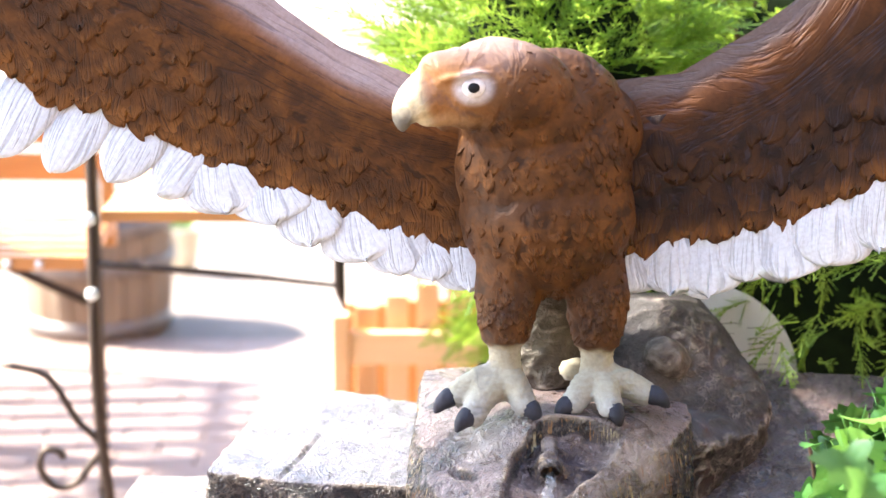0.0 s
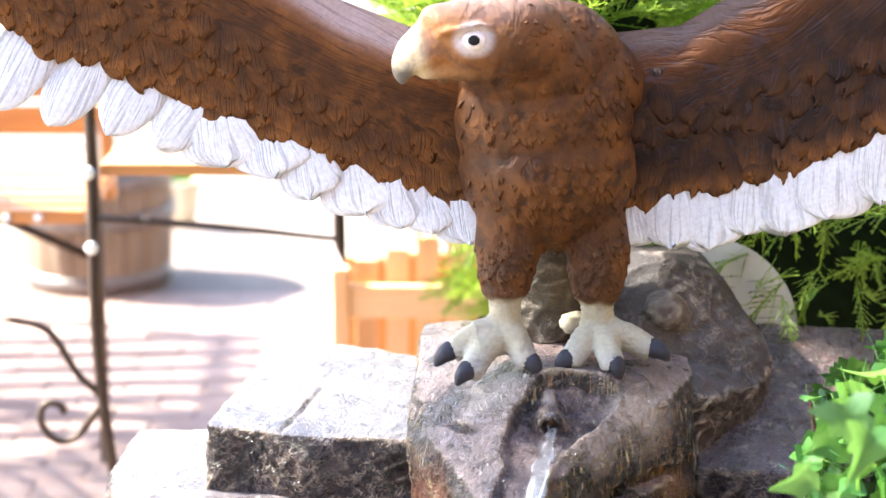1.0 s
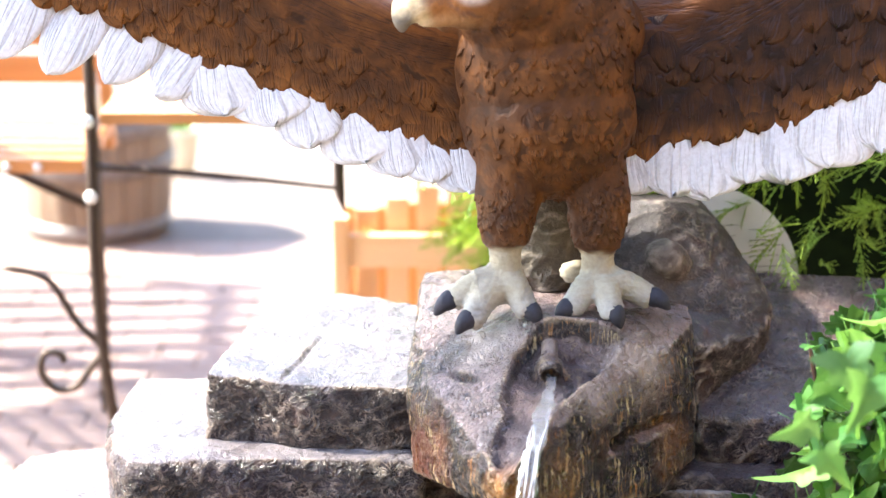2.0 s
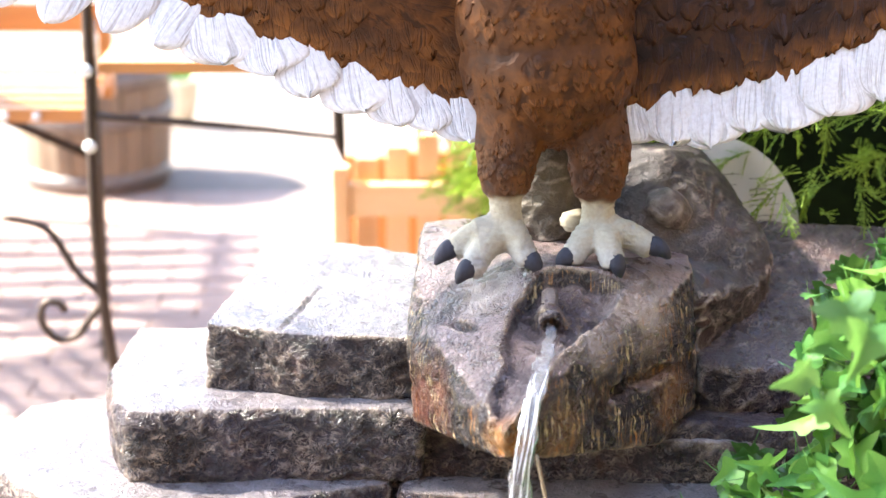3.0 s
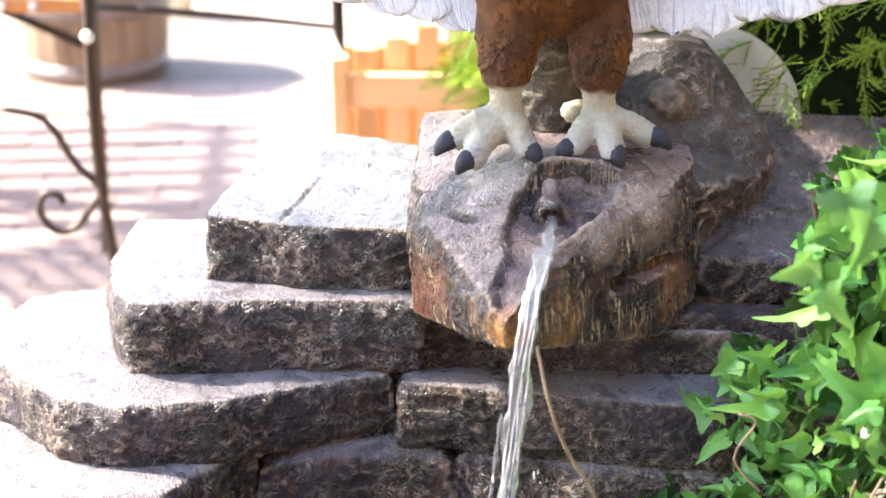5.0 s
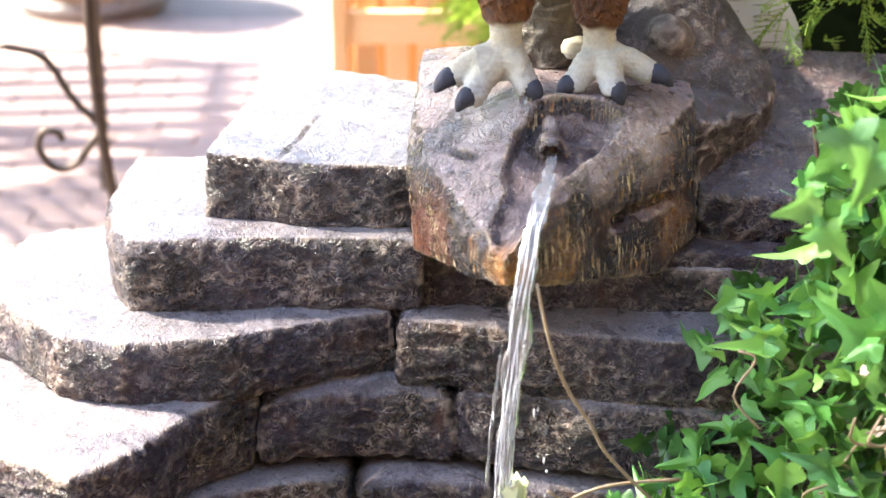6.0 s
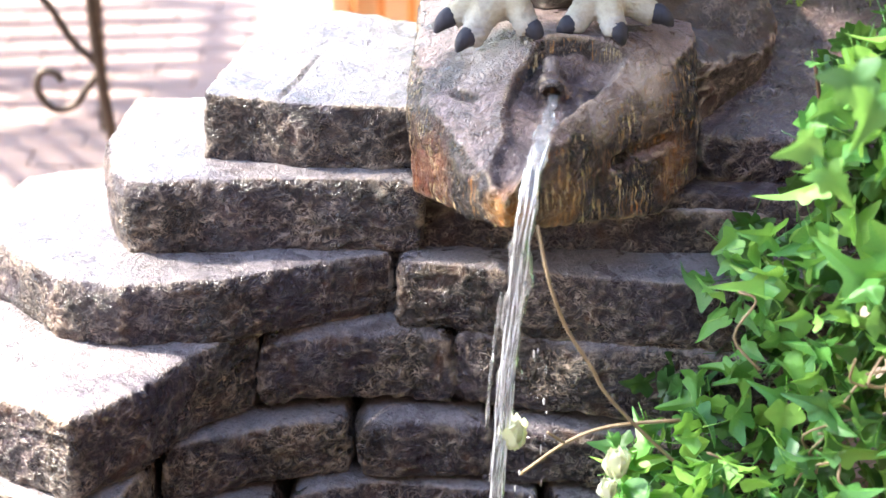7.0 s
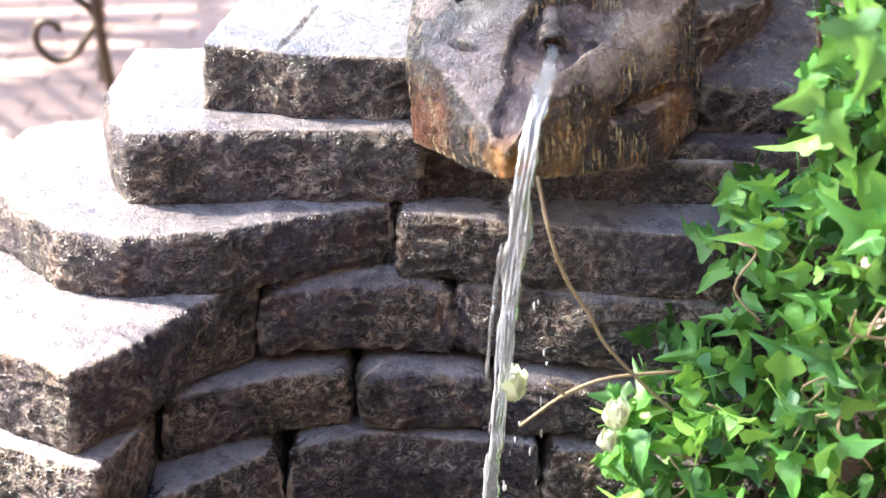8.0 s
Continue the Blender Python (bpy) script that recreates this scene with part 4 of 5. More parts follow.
def conifer():
    rnd = random.Random(11)
    tree = thing("conifer_shrub", (0.82, 3.95, GROUND), "dense green scale-leaved conifer with sunlit yellow-green sprays", "shrub")
    c, r = Vector((0.86, 3.90, 0.80)), Vector((0.95, 0.72, 0.88))
    bm = bmesh.new()
    tube(bm, smooth_path([(0.82, 3.95, GROUND - 0.02), (0.80, 3.93, 0.5), (0.83, 3.95, 1.2), (0.80, 3.95, 1.5)], 5), [0.075 - 0.0042 * i for i in range(16)], 12)
    part("trunk", bm, BARK, tree)
    tips = []
    for i in range(46):
        a, z = rnd.uniform(0, math.tau), rnd.uniform(0.1, 1.25)
        d = Vector((math.cos(a) * r.x, math.sin(a) * r.y, 0)) * math.sqrt(max(0.05, 1 - ((z + 0.15 - c.z) / r.z) ** 2))
        bm = bmesh.new()
        s = Vector((0.82, 3.95, z))
        e = s + d * 0.85 + Vector((0, 0, 0.15))
        tube(bm, smooth_path([s, s + d * 0.5 + Vector((0, 0, 0.08)), e], 5), [0.014 - 0.0011 * k for k in range(11)], 7)
        part("branch", bm, BARK, tree)
    # a bare reddish branch in the sunlit top
    bm = bmesh.new()
    tube(bm, smooth_path([(0.55, 3.62, 1.00), (0.475, 3.50, 1.125), (0.435, 3.48, 1.20), (0.41, 3.48, 1.30)], 5), [0.013 - 0.0005 * k for k in range(16)], 8)
    part("branch", bm, BARK, tree, "bare reddish-brown branch")
    shapes = [spray_shape(rnd, 0.12), spray_shape(rnd, 0.15), spray_shape(rnd, 0.10)]
    groups = [[], [], []]
    n = 0
    while n < 3000:
        a, s = rnd.uniform(-math.pi, 0.35 * math.pi) if n % 5 else rnd.uniform(0, math.pi), rnd.uniform(-0.95, 0.9)
        # extra lobe, mostly unseen behind the statue, added to shade the rock mound
        lobe = n % 4 == 0
        if lobe:
            a, s = rnd.uniform(-math.pi, math.pi), rnd.uniform(-1, 1)
        w = math.sqrt(1 - s * s)
        out = Vector((math.cos(a) * w, math.sin(a) * w, s))
        lump = 0.90 + 0.13 * noise.noise(out * 3.1 + Vector((5, 0, 0))) + 0.06 * noise.noise(out * 9)
        deep = rnd.random() ** 2 * 0.32
        p = c + Vector((out.x * r.x, out.y * r.y, out.z * r.z)) * (lump - deep)
        if lobe:
            p = Vector((0.18, 3.28, 0.98)) + Vector((out.x * 0.27, out.y * 0.22, out.z * 0.34)) * (lump + 0.05 - deep)
        if p.x > 0.42 and p.z < 0.95 and rnd.random() < 0.93:
            continue
        if p.z < 0.1:
            continue
        if p.y < 3.12:
            p.y = 3.12 + rnd.uniform(0, 0.05)
        d = (out + Vector((rnd.uniform(-0.6, 0.6), rnd.uniform(-0.5, 0.3), rnd.uniform(-0.35, 0.75)))).normalized()
        q = d.to_track_quat("X", "Z").to_matrix().to_4x4()
        m = Matrix.Translation(p - d * 0.05) @ q @ pose(0, 0, 0, rnd.uniform(-75, 75), 0, 0) @ Matrix.Scale(rnd.uniform(0.8, 1.35), 4)
        groups[n % 3].append(m)
        n += 1
    # loose sprays that lean out beside the rock
    for k in range(95):
        p = Vector((rnd.uniform(0.46, 0.95), rnd.uniform(3.0, 3.16), rnd.uniform(0.42, 0.86)))
        d = Vector((rnd.uniform(-1.0, 0.3), rnd.uniform(-0.7, -0.1), rnd.uniform(-0.7, 0.4))).normalized()
        q = d.to_track_quat("X", "Z").to_matrix().to_4x4()
        groups[k % 3].append(Matrix.Translation(p) @ q @ pose(0, 0, 0, rnd.uniform(-60, 60), 0, 0) @ Matrix.Scale(rnd.uniform(0.7, 1.1), 4))
    for (vs, fs), frames in zip(shapes, groups):
        ob = new("crown", stamped("crown", vs, fs, frames, CONIFER))
        under(ob, tree)
        tagged(ob, "dense crown of flat green sprays", kind="stuff")
    # near-black blobs that stand for the shade inside the crown
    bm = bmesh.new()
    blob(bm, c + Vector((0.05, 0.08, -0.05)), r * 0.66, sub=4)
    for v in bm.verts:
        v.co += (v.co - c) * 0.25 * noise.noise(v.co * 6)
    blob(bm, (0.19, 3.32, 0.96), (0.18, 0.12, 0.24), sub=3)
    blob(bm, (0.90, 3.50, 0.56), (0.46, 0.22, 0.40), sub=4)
    part("inner_crown", bm, CROWN_SHADE, tree, "near-black filling for the shade inside the crown")


conifer()


# ---- an unseen slender tree beside the terrace, added so its crown keeps the sun off the fountain ----
TREE_LEAF = make_leaf("tree_leaf", (0.05, 0.13, 0.02), (0.08, 0.19, 0.03), (0.12, 0.24, 0.04), 0.5, 0.25)


def shade_tree(height=4.6, across=2.5, drop=0.22):
    """Its crown stands where the line from the fountain to the sun passes this height."""
    rnd = random.Random(31)
    flat = Vector((sun_from.x, sun_from.y, 0)).normalized()
    side = Vector((flat.y, -flat.x, 0))
    along = (height * math.cos(radians(SUN_UP)) - drop) / math.sin(radians(SUN_UP))
    c = flat * along + side * across
    c.z = height
    foot = Vector((c.x - 0.1, c.y + 0.12, GROUND - 0.02))
    tree = thing("slender_tree", foot, "slender tree with an airy green crown, added out of view to shade the fountain", "tree")
    bm = bmesh.new()
    line = smooth_path([foot, foot + Vector((0.05, 0, 1.6)), foot + Vector((0.02, -0.05, 3.2)), c + Vector((0, 0, 0.4))], 6)
    tube(bm, line, [0.07 - 0.003 * k for k in range(len(line))], 10)
    part("trunk", bm, BARK, tree)
    frames = []
    for k in range(26):
        a, t = k * 2.4, rnd.uniform(-0.45, 0.5)
        start = Vector((c.x, c.y, c.z + t - 0.25))
        end = c + Vector((math.cos(a) * 0.8, math.sin(a) * 0.8, 1.5 * t + 0.1)) * rnd.uniform(0.6, 1.0)
        bm = bmesh.new()
        tube(bm, smooth_path([start, (start + end) / 2 + Vector((0, 0, 0.05)), end], 4), [0.014 - 0.0013 * j for j in range(9)], 6)
        part("limb", bm, BARK, tree)
    while len(frames) < 1100:
        p = c + Vector((rnd.gauss(0, 0.5), rnd.gauss(0, 0.5), rnd.gauss(0, 0.5)))
        frames.append(Matrix.Translation(p) @ Euler((rnd.uniform(-1.2, 1.2), rnd.uniform(-1.2, 1.2), rnd.uniform(0, 6.3))).to_matrix().to_4x4() @ Matrix.Scale(rnd.uniform(0.07, 0.11), 4))
    vs = [(0, 0, 0), (-0.28, 0.35, 0.06), (0, 0.4, 0), (0.28, 0.35, 0.06), (-0.2, 0.7, 0.02), (0, 0.72, -0.05), (0.2, 0.7, 0.02), (0, 1, -0.12)]
    fs = [(0, 2, 1), (0, 3, 2), (1, 2, 5, 4), (2, 3, 6, 5), (4, 5, 7), (5, 6, 7)]
    ob = new("crown", stamped("crown", vs, fs, frames, TREE_LEAF))
    under(ob, tree)
    tagged(ob, "airy crown of small green leaves", kind="stuff")


shade_tree()


# ---- ivy beside the fountain ----
def ivy_leaf_shape(rnd, lobes=5):
    """A lobed leaf about 1 long, folded along its veins and curled."""
    tips = [(-0.62, 0.02), (-0.50, 0.50), (0.0, 1.0), (0.50, 0.50), (0.62, 0.02)] if lobes == 5 else [(-0.60, 0.22), (0.0, 1.0), (0.60, 0.22)]
    cuts = [(-0.36, 0.30), (-0.22, 0.60), (0.22, 0.60), (0.36, 0.30)] if lobes == 5 else [(-0.26, 0.48), (0.26, 0.48)]
    outline = [(0.0, 0.02), (-0.22, -0.12)]
    for i, t in enumerate(tips):
        tx, ty = t[0] * rnd.uniform(0.85, 1.15), t[1] * rnd.uniform(0.9, 1.1)
        prev = outline[-1]
        outline.append((prev[0] * 0.42 + tx * 0.58 - 0.05 * (ty - prev[1]), prev[1] * 0.42 + ty * 0.58 + 0.05 * (tx - prev[0])))
        outline.append((tx, ty))
        if i < len(cuts):
            nx_, ny_ = cuts[i]
            outline.append((tx * 0.55 + nx_ * 0.45 - 0.05 * (ny_ - ty), ty * 0.55 + ny_ * 0.45 + 0.05 * (nx_ - tx)))
            outline.append((nx_ * rnd.uniform(0.85, 1.1), ny_ * rnd.uniform(0.9, 1.1)))
        else:
            outline.append((tx * 0.5 + 0.11 + 0.04, ty * 0.5 - 0.06))
    outline.append((0.22, -0.12))
    ring = [Vector((x, y, 0)) for x, y in outline]
    outline = [(q.x, q.y) for q in smooth_path(ring + ring[:1], 3)[:-1]]
    curl, fold = rnd.uniform(0.1, 1.0), rnd.uniform(0.1, 0.75)
    wave = rnd.uniform(0, 6)

    def lift(x, y):
        return -curl * y * y + fold * abs(x) - 0.22 * x * x + 0.05 * math.sin(7 * x + 5 * y + wave)

    bm = bmesh.new()
    rim = [bm.verts.new((x, y, lift(x, y))) for x, y in outline]
    mids = [bm.verts.new((x * 0.5, 0.22 + (y - 0.22) * 0.5, lift(x * 0.5, 0.22 + (y - 0.22) * 0.5) - 0.015)) for x, y in outline]
    hub = bm.verts.new((0, 0.22, lift(0, 0.22) - 0.03))
    n = len(rim)
    for i in range(n):
        j = (i + 1) % n
        bm.faces.new((rim[i], rim[j], mids[j], mids[i]))
        bm.faces.new((mids[i], mids[j], hub))
    # leaf stalk
    tube(bm, [(0, 0.02, 0), (0.02, -0.25, -0.10), (0.03, -0.6, -0.30)], [0.018, 0.014, 0.014], 5)
    bmesh.ops.recalc_face_normals(bm, faces=bm.faces)
    return bm


IVY_EDGE = [(-0.12, 0.173), (0.062, 0.177), (0.152, 0.221), (0.213, 0.318), (0.29, 0.337), (0.332, 0.312), (0.382, 0.339), (0.431, 0.41), (0.51, 0.448), (0.549, 0.423), (0.618, 0.447), (0.649, 0.466), (0.708, 0.551)]


def ivy():
    rnd = random.Random(21)
    plant = thing("ivy_plant", (0.60, 2.52, GROUND), "trailing ivy with glossy light and dark green leaves", "ivy")
    shapes = []
    for i in range(10):
        shapes.append(mesh_of(ivy_leaf_shape(rnd, 5 if i % 3 else 3), "leaf", IVY))

    def left_edge(z):
        return float(np.interp(z, [p[0] for p in IVY_EDGE], [p[1] for p in IVY_EDGE]))

    def put(x, y, z, size):
        yaw, tip, roll = rnd.gauss(0, 62), rnd.gauss(52, 42), rnd.gauss(0, 70)
        # a leaf hangs tip down with its face to the light
        m = Matrix.Translation((x, y, z)) @ pose(0, 0, 0, 0, roll, yaw) @ pose(0, 0, 0, -180 + tip + 40, 0, 0) @ Matrix.Rotation(math.pi, 4, "Y") @ Matrix.Diagonal((size * rnd.uniform(0.68, 1.0), size, size, 1))
        return m

    n = 0
    while n < 290:
        z = rnd.uniform(-0.16, 0.74)
        e = left_edge(z)
        x = e + 0.045 + abs(rnd.gauss(0, 0.17))
        if x > 0.66:
            continue
        bulge = 0.22 * ease(0.0, 0.3, x - e) + 0.10 * ease(0.35, -0.1, z)
        y = 2.47 - bulge + rnd.uniform(-0.03, 0.05)
        ob = new("leaf", shapes[rnd.randrange(10)])
        under(ob, plant)
        ob.matrix_basis = put(x, y, z, rnd.uniform(0.034, 0.066))
        n += 1
    # broad young leaves that stand out towards the viewer
    for x, y, z, size, turn in ((0.462, 2.15, 0.745, 0.062, -20), (0.440, 2.22, 0.640, 0.055, 75), (0.482, 2.12, 0.725, 0.055, 15), (0.455, 2.20, 0.605, 0.045, -35)):
        ob = new("leaf", shapes[4 if turn < 50 else 1])
        under(ob, plant)
        ob.matrix_basis = Matrix.Translation((x, y, z)) @ pose(0, 0, 0, 55, turn, turn * 0.4) @ Matrix.Rotation(math.pi, 4, "Z") @ Matrix.Scale(size, 4)
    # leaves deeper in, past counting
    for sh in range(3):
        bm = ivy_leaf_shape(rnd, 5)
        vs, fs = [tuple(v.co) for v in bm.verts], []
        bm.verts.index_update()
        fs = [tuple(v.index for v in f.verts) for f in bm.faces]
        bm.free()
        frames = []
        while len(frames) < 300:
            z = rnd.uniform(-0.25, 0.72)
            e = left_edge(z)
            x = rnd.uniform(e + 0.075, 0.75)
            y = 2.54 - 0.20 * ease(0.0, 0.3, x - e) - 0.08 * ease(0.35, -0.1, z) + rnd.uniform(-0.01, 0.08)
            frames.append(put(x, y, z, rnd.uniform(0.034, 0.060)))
        ob = new("inner_leaves", stamped("inner_leaves", vs, fs, frames, IVY_SHADED if sh < 2 else IVY))
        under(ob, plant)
        tagged(ob, "inner ivy leaves, most coloured dark for the shade in the gaps", kind="stuff")
    # stems that show between the leaves
    for k in range(14):
        z = rnd.uniform(-0.05, 0.5)
        x = left_edge(z) + rnd.uniform(0.06, 0.28)
        y = 2.40 - 0.17 * ease(0.0, 0.3, x - left_edge(z))
        pts = [(x, y, z)]
        for j in range(4):
            x, y, z = x + rnd.uniform(-0.05, 0.05), y + rnd.uniform(-0.02, 0.02), z - rnd.uniform(-0.01, 0.05)
            pts.append((x, y, z))
        bm = bmesh.new()
        tube(bm, smooth_path(pts, 4), 0.0019, 6)
        part("stem", bm, STEM, plant)
    # long bare runners across the stones
    for pts, rad in (([(0.122, 2.385, 0.452), (0.140, 2.36, 0.376), (0.164, 2.36, 0.311), (0.195, 2.36, 0.26), (0.223, 2.36, 0.209), (0.303, 2.36, 0.122), (0.426, 2.36, 0.005)], 0.0026),
                     ([(0.105, 2.36, 0.091), (0.165, 2.36, 0.14), (0.225, 2.36, 0.166), (0.32, 2.37, 0.17)], 0.0026),
                     ([(0.165, 2.36, 0.14), (0.14, 2.355, 0.16)], 0.002)):
        bm = bmesh.new()
        tube(bm, smooth_path(pts, 5), rad, 7)
        part("runner", bm, STEM, plant, "bare brown runner")
    # young shoot beside the conifer
    bm = bmesh.new()
    tube(bm, smooth_path([(0.50, 2.50, 0.50), (0.505, 2.52, 0.56), (0.495, 2.53, 0.625)], 4), 0.0028, 6)
    part("runner", bm, BARK, plant)
    for x, y, z, s in ((0.50, 2.50, 0.545, 0.03), (0.515, 2.50, 0.575, 0.026), (0.49, 2.52, 0.63, 0.024)):
        ob = new("leaf", shapes[2])
        under(ob, plant)
        ob.matrix_basis = put(x, y, z, s)


ivy()


def petal_flower(place, size, seed):
    """A wilted pale flower head: crumpled overlapping petals."""
    rnd = random.Random(seed)
    bm = bmesh.new()
    for k in range(9):
        a = k * 2.4
        rows = []
        for j in range(5):
            s = j / 4
            row = []
            for i in range(5):
                c = (i / 4 - 0.5) * 2
                p = Vector((c * 0.45 * math.sin(math.pi * (0.15 + 0.75 * s)), s, 0.35 * s * s + 0.25 * c * c * s))
                p += Vector((0, 0, 0.22 * noise.noise(p * 3 + Vector((seed, k, 0)))))
                p = Euler((0.5 + 0.11 * k, 0, a)).to_matrix() @ p
                row.append(bm.verts.new(Vector(place) + p * size * rnd.uniform(0.93, 1.0)))
            rows.append(row)
        for u in range(4):
            for w in range(4):
                bm.faces.new((rows[u][w], rows[u][w + 1], rows[u + 1][w + 1], rows[u + 1][w]))
    return solo("flower", bm, PETAL, "wilted pale yellow-white flower among the ivy", "flower", "wilted flowers")


petal_flower((0.093, 2.335, 0.148), 0.042, 3)
petal_flower((0.228, 2.29, 0.130), 0.036, 5)
petal_flower((0.218, 2.29, 0.095), 0.027, 8)


# ---- falling water ----
def make_water():
    m, nt, b = material("clear_water", 0.03)
    b.inputs["Transmission Weight"].default_value = 0.92
    b.inputs["IOR"].default_value = 1.33
    b.inputs["Base Color"].default_value = (0.93, 0.94, 0.97, 1)
    g = noise_tex(nt, coords(nt, scale=(1, 1, 0.22)), 130, 4, 0.6, 0.4)
    bump(nt, b, g, 0.8, 0.004)
    return m


WATER = make_water()
FOAM, foam_nt, foam_b = material("aerated_water", 0.3)
foam_b.inputs["Transmission Weight"].default_value = 0.3
foam_b.inputs["IOR"].default_value = 1.33
link(foam_nt, mix(foam_nt, noise_tex(foam_nt, coords(foam_nt), 220, 3), (0.80, 0.82, 0.86), (0.95, 0.96, 0.97)), foam_b.inputs["Base Color"])


def water():
    """The jet from the pipe to below, a twisting flat ribbon with strands beside it."""
    stream = thing("water_jet", (0.06, 2.33, GROUND), "clear jet of falling water from the spout", "water")
    path = smooth_path([(0.147, 2.562, 0.567), (0.142, 2.50, 0.560), (0.133, 2.45, 0.556), (0.119, 2.385, 0.535), (0.106, 2.342, 0.481), (0.097, 2.337, 0.404), (0.090, 2.332, 0.326), (0.083, 2.33, 0.243), (0.077, 2.33, 0.157), (0.070, 2.33, 0.069), (0.063, 2.33, -0.005), (0.054, 2.33, -0.115), (0.048, 2.33, -0.275)], 8)
    n = len(path)
    bm = bmesh.new()
    rings = []
    for i, p in enumerate(path):
        t = i / (n - 1)
        wide = float(np.interp(t, [0, 0.15, 0.28, 0.40, 0.50, 0.62, 0.75, 0.88, 1], [0.0065, 0.010, 0.011, 0.016, 0.0135, 0.009, 0.009, 0.012, 0.013]))
        thin = 0.0045 + 0.0025 * math.sin(i * 0.9)
        tw = 0.5 * math.sin(i * 0.22)
        wob = 0.0025 * math.sin(i * 0.65) + 0.0015 * math.sin(i * 1.7)
        ring = []
        for k in range(16):
            a = k * math.tau / 16
            r = 1 + 0.16 * math.sin(3 * a + i * 0.35)
            u, w = math.cos(a) * wide * r, math.sin(a) * thin * r
            ring.append(bm.verts.new(p + Vector((u * math.cos(tw) + wob, w + u * math.sin(tw) * 0.5, w * (0.6 if i < 20 else 0.0)))))
        rings.append(ring)
    for a, b in zip(rings, rings[1:]):
        for k in range(16):
            bm.faces.new((a[k], a[(k + 1) % 16], b[(k + 1) % 16], b[k]))
    bm.faces.new(rings[0][::-1])
    bm.faces.new(rings[-1])
    part("jet", bm, WATER, stream)
    rnd = random.Random(4)
    # aerated threads along the jet
    for k in range(24):
        i0 = rnd.randrange(14, n - 18)
        span = path[i0:i0 + rnd.randrange(10, 26)]
        ox, ph = rnd.uniform(-0.011, 0.011), rnd.uniform(0, 6)
        bm = bmesh.new()
        tube(bm, [q + Vector((ox + 0.0014 * math.sin(j * 0.45 + ph), -0.005, 0)) for j, q in enumerate(span)], [0.0003 + 0.0012 * math.sin(math.pi * (j + 0.5) / len(span)) * (0.6 + 0.4 * math.sin(j * 1.3 + ph)) for j in range(len(span))], 7)
        part("foam_thread", bm, FOAM, stream, "white aerated thread of water")
    for k in range(4):
        bm = bmesh.new()
        x0, z0 = 0.085 + rnd.uniform(-0.02, 0.03), rnd.uniform(0.20, 0.40)
        tube(bm, smooth_path([(x0, 2.325, z0), (x0 - 0.006, 2.325, z0 - 0.05), (x0 - 0.013, 2.325, z0 - 0.12), (x0 - 0.018, 2.325, z0 - 0.2)], 5), [0.0012 + 0.0016 * abs(math.sin(i * 0.8)) for i in range(16)], 8)
        part("strand", bm, WATER, stream)
    for k in range(36):
        bm = bmesh.new()
        z = rnd.uniform(-0.1, 0.30)
        blob(bm, (0.10 + rnd.uniform(-0.035, 0.055) - 0.05 * (0.3 - z), 2.33 + rnd.uniform(-0.01, 0.02), z), (0.0013, 0.0013, rnd.uniform(0.002, 0.010)), sub=2)
        part("drop", bm, FOAM if k % 2 else WATER, stream)


water()


def spout_pipe():
    """A hollow pipe end whose upper lip shows."""
    m = look((0.147, 2.552, 0.572), (0.141, 2.30, 0.49))
    bm = bmesh.new()
    prof = [(0.0175, 0.012), (0.0165, 0.006), (0.0150, 0.0), (0.0125, 0.0), (0.0115, 0.006), (0.0115, 0.07)]
    rows = [[bm.verts.new(m @ Vector((math.cos(a) * r, math.sin(a) * r * 0.9, z))) for a in [i * math.tau / 24 for i in range(24)]] for r, z in prof]
    for u, w in zip(rows, rows[1:]):
        for i in range(24):
            bm.faces.new((u[i], u[(i + 1) % 24], w[(i + 1) % 24], w[i]))
    bm.faces.new(rows[-1])
    return part("pipe", bm, STONE, fountain, "short stone-coloured water pipe")


spout_pipe()


# ---- round information card behind the rock ----
def info_card():
    card = thing("round_card", (0.43, 3.02, 0.44), "pale grey round plastic card with fine print", "card")
    turn = Matrix.Translation((0.425, 3.035, 0.56)) @ pose(0, 0, 0, 72, 0, 8)
    bm = bmesh.new()
    bmesh.ops.create_cone(bm, cap_ends=True, segments=64, radius1=0.150, radius2=0.150, depth=0.004, matrix=turn)
    part("disc", bm, CARD, card, smooth=False)
    bm = bmesh.new()
    rnd = random.Random(2)
    for k in range(17):
        y = 0.085 - k * 0.0085
        for j in range(2):
            x0 = -0.02 + 0.09 * j
            w = rnd.uniform(0.03, 0.075)
            if math.hypot(x0 + w, y) < 0.14:
                box(bm, (x0, y, 0.0021), (x0 + w, y + 0.0011, 0.0025))
    bm.transform(turn)
    part("print", bm, INK, card, "rows of fine dark print", smooth=False)


info_card()

# ---- terrace behind: table, chair, barrel, pot, fence ----
def plank(lo, hi, parent, mat=None, name="plank", bevel=0.005):
    return part(name, box(bmesh.new(), lo, hi, bevel=bevel), mat or WOOD, parent, smooth=False)


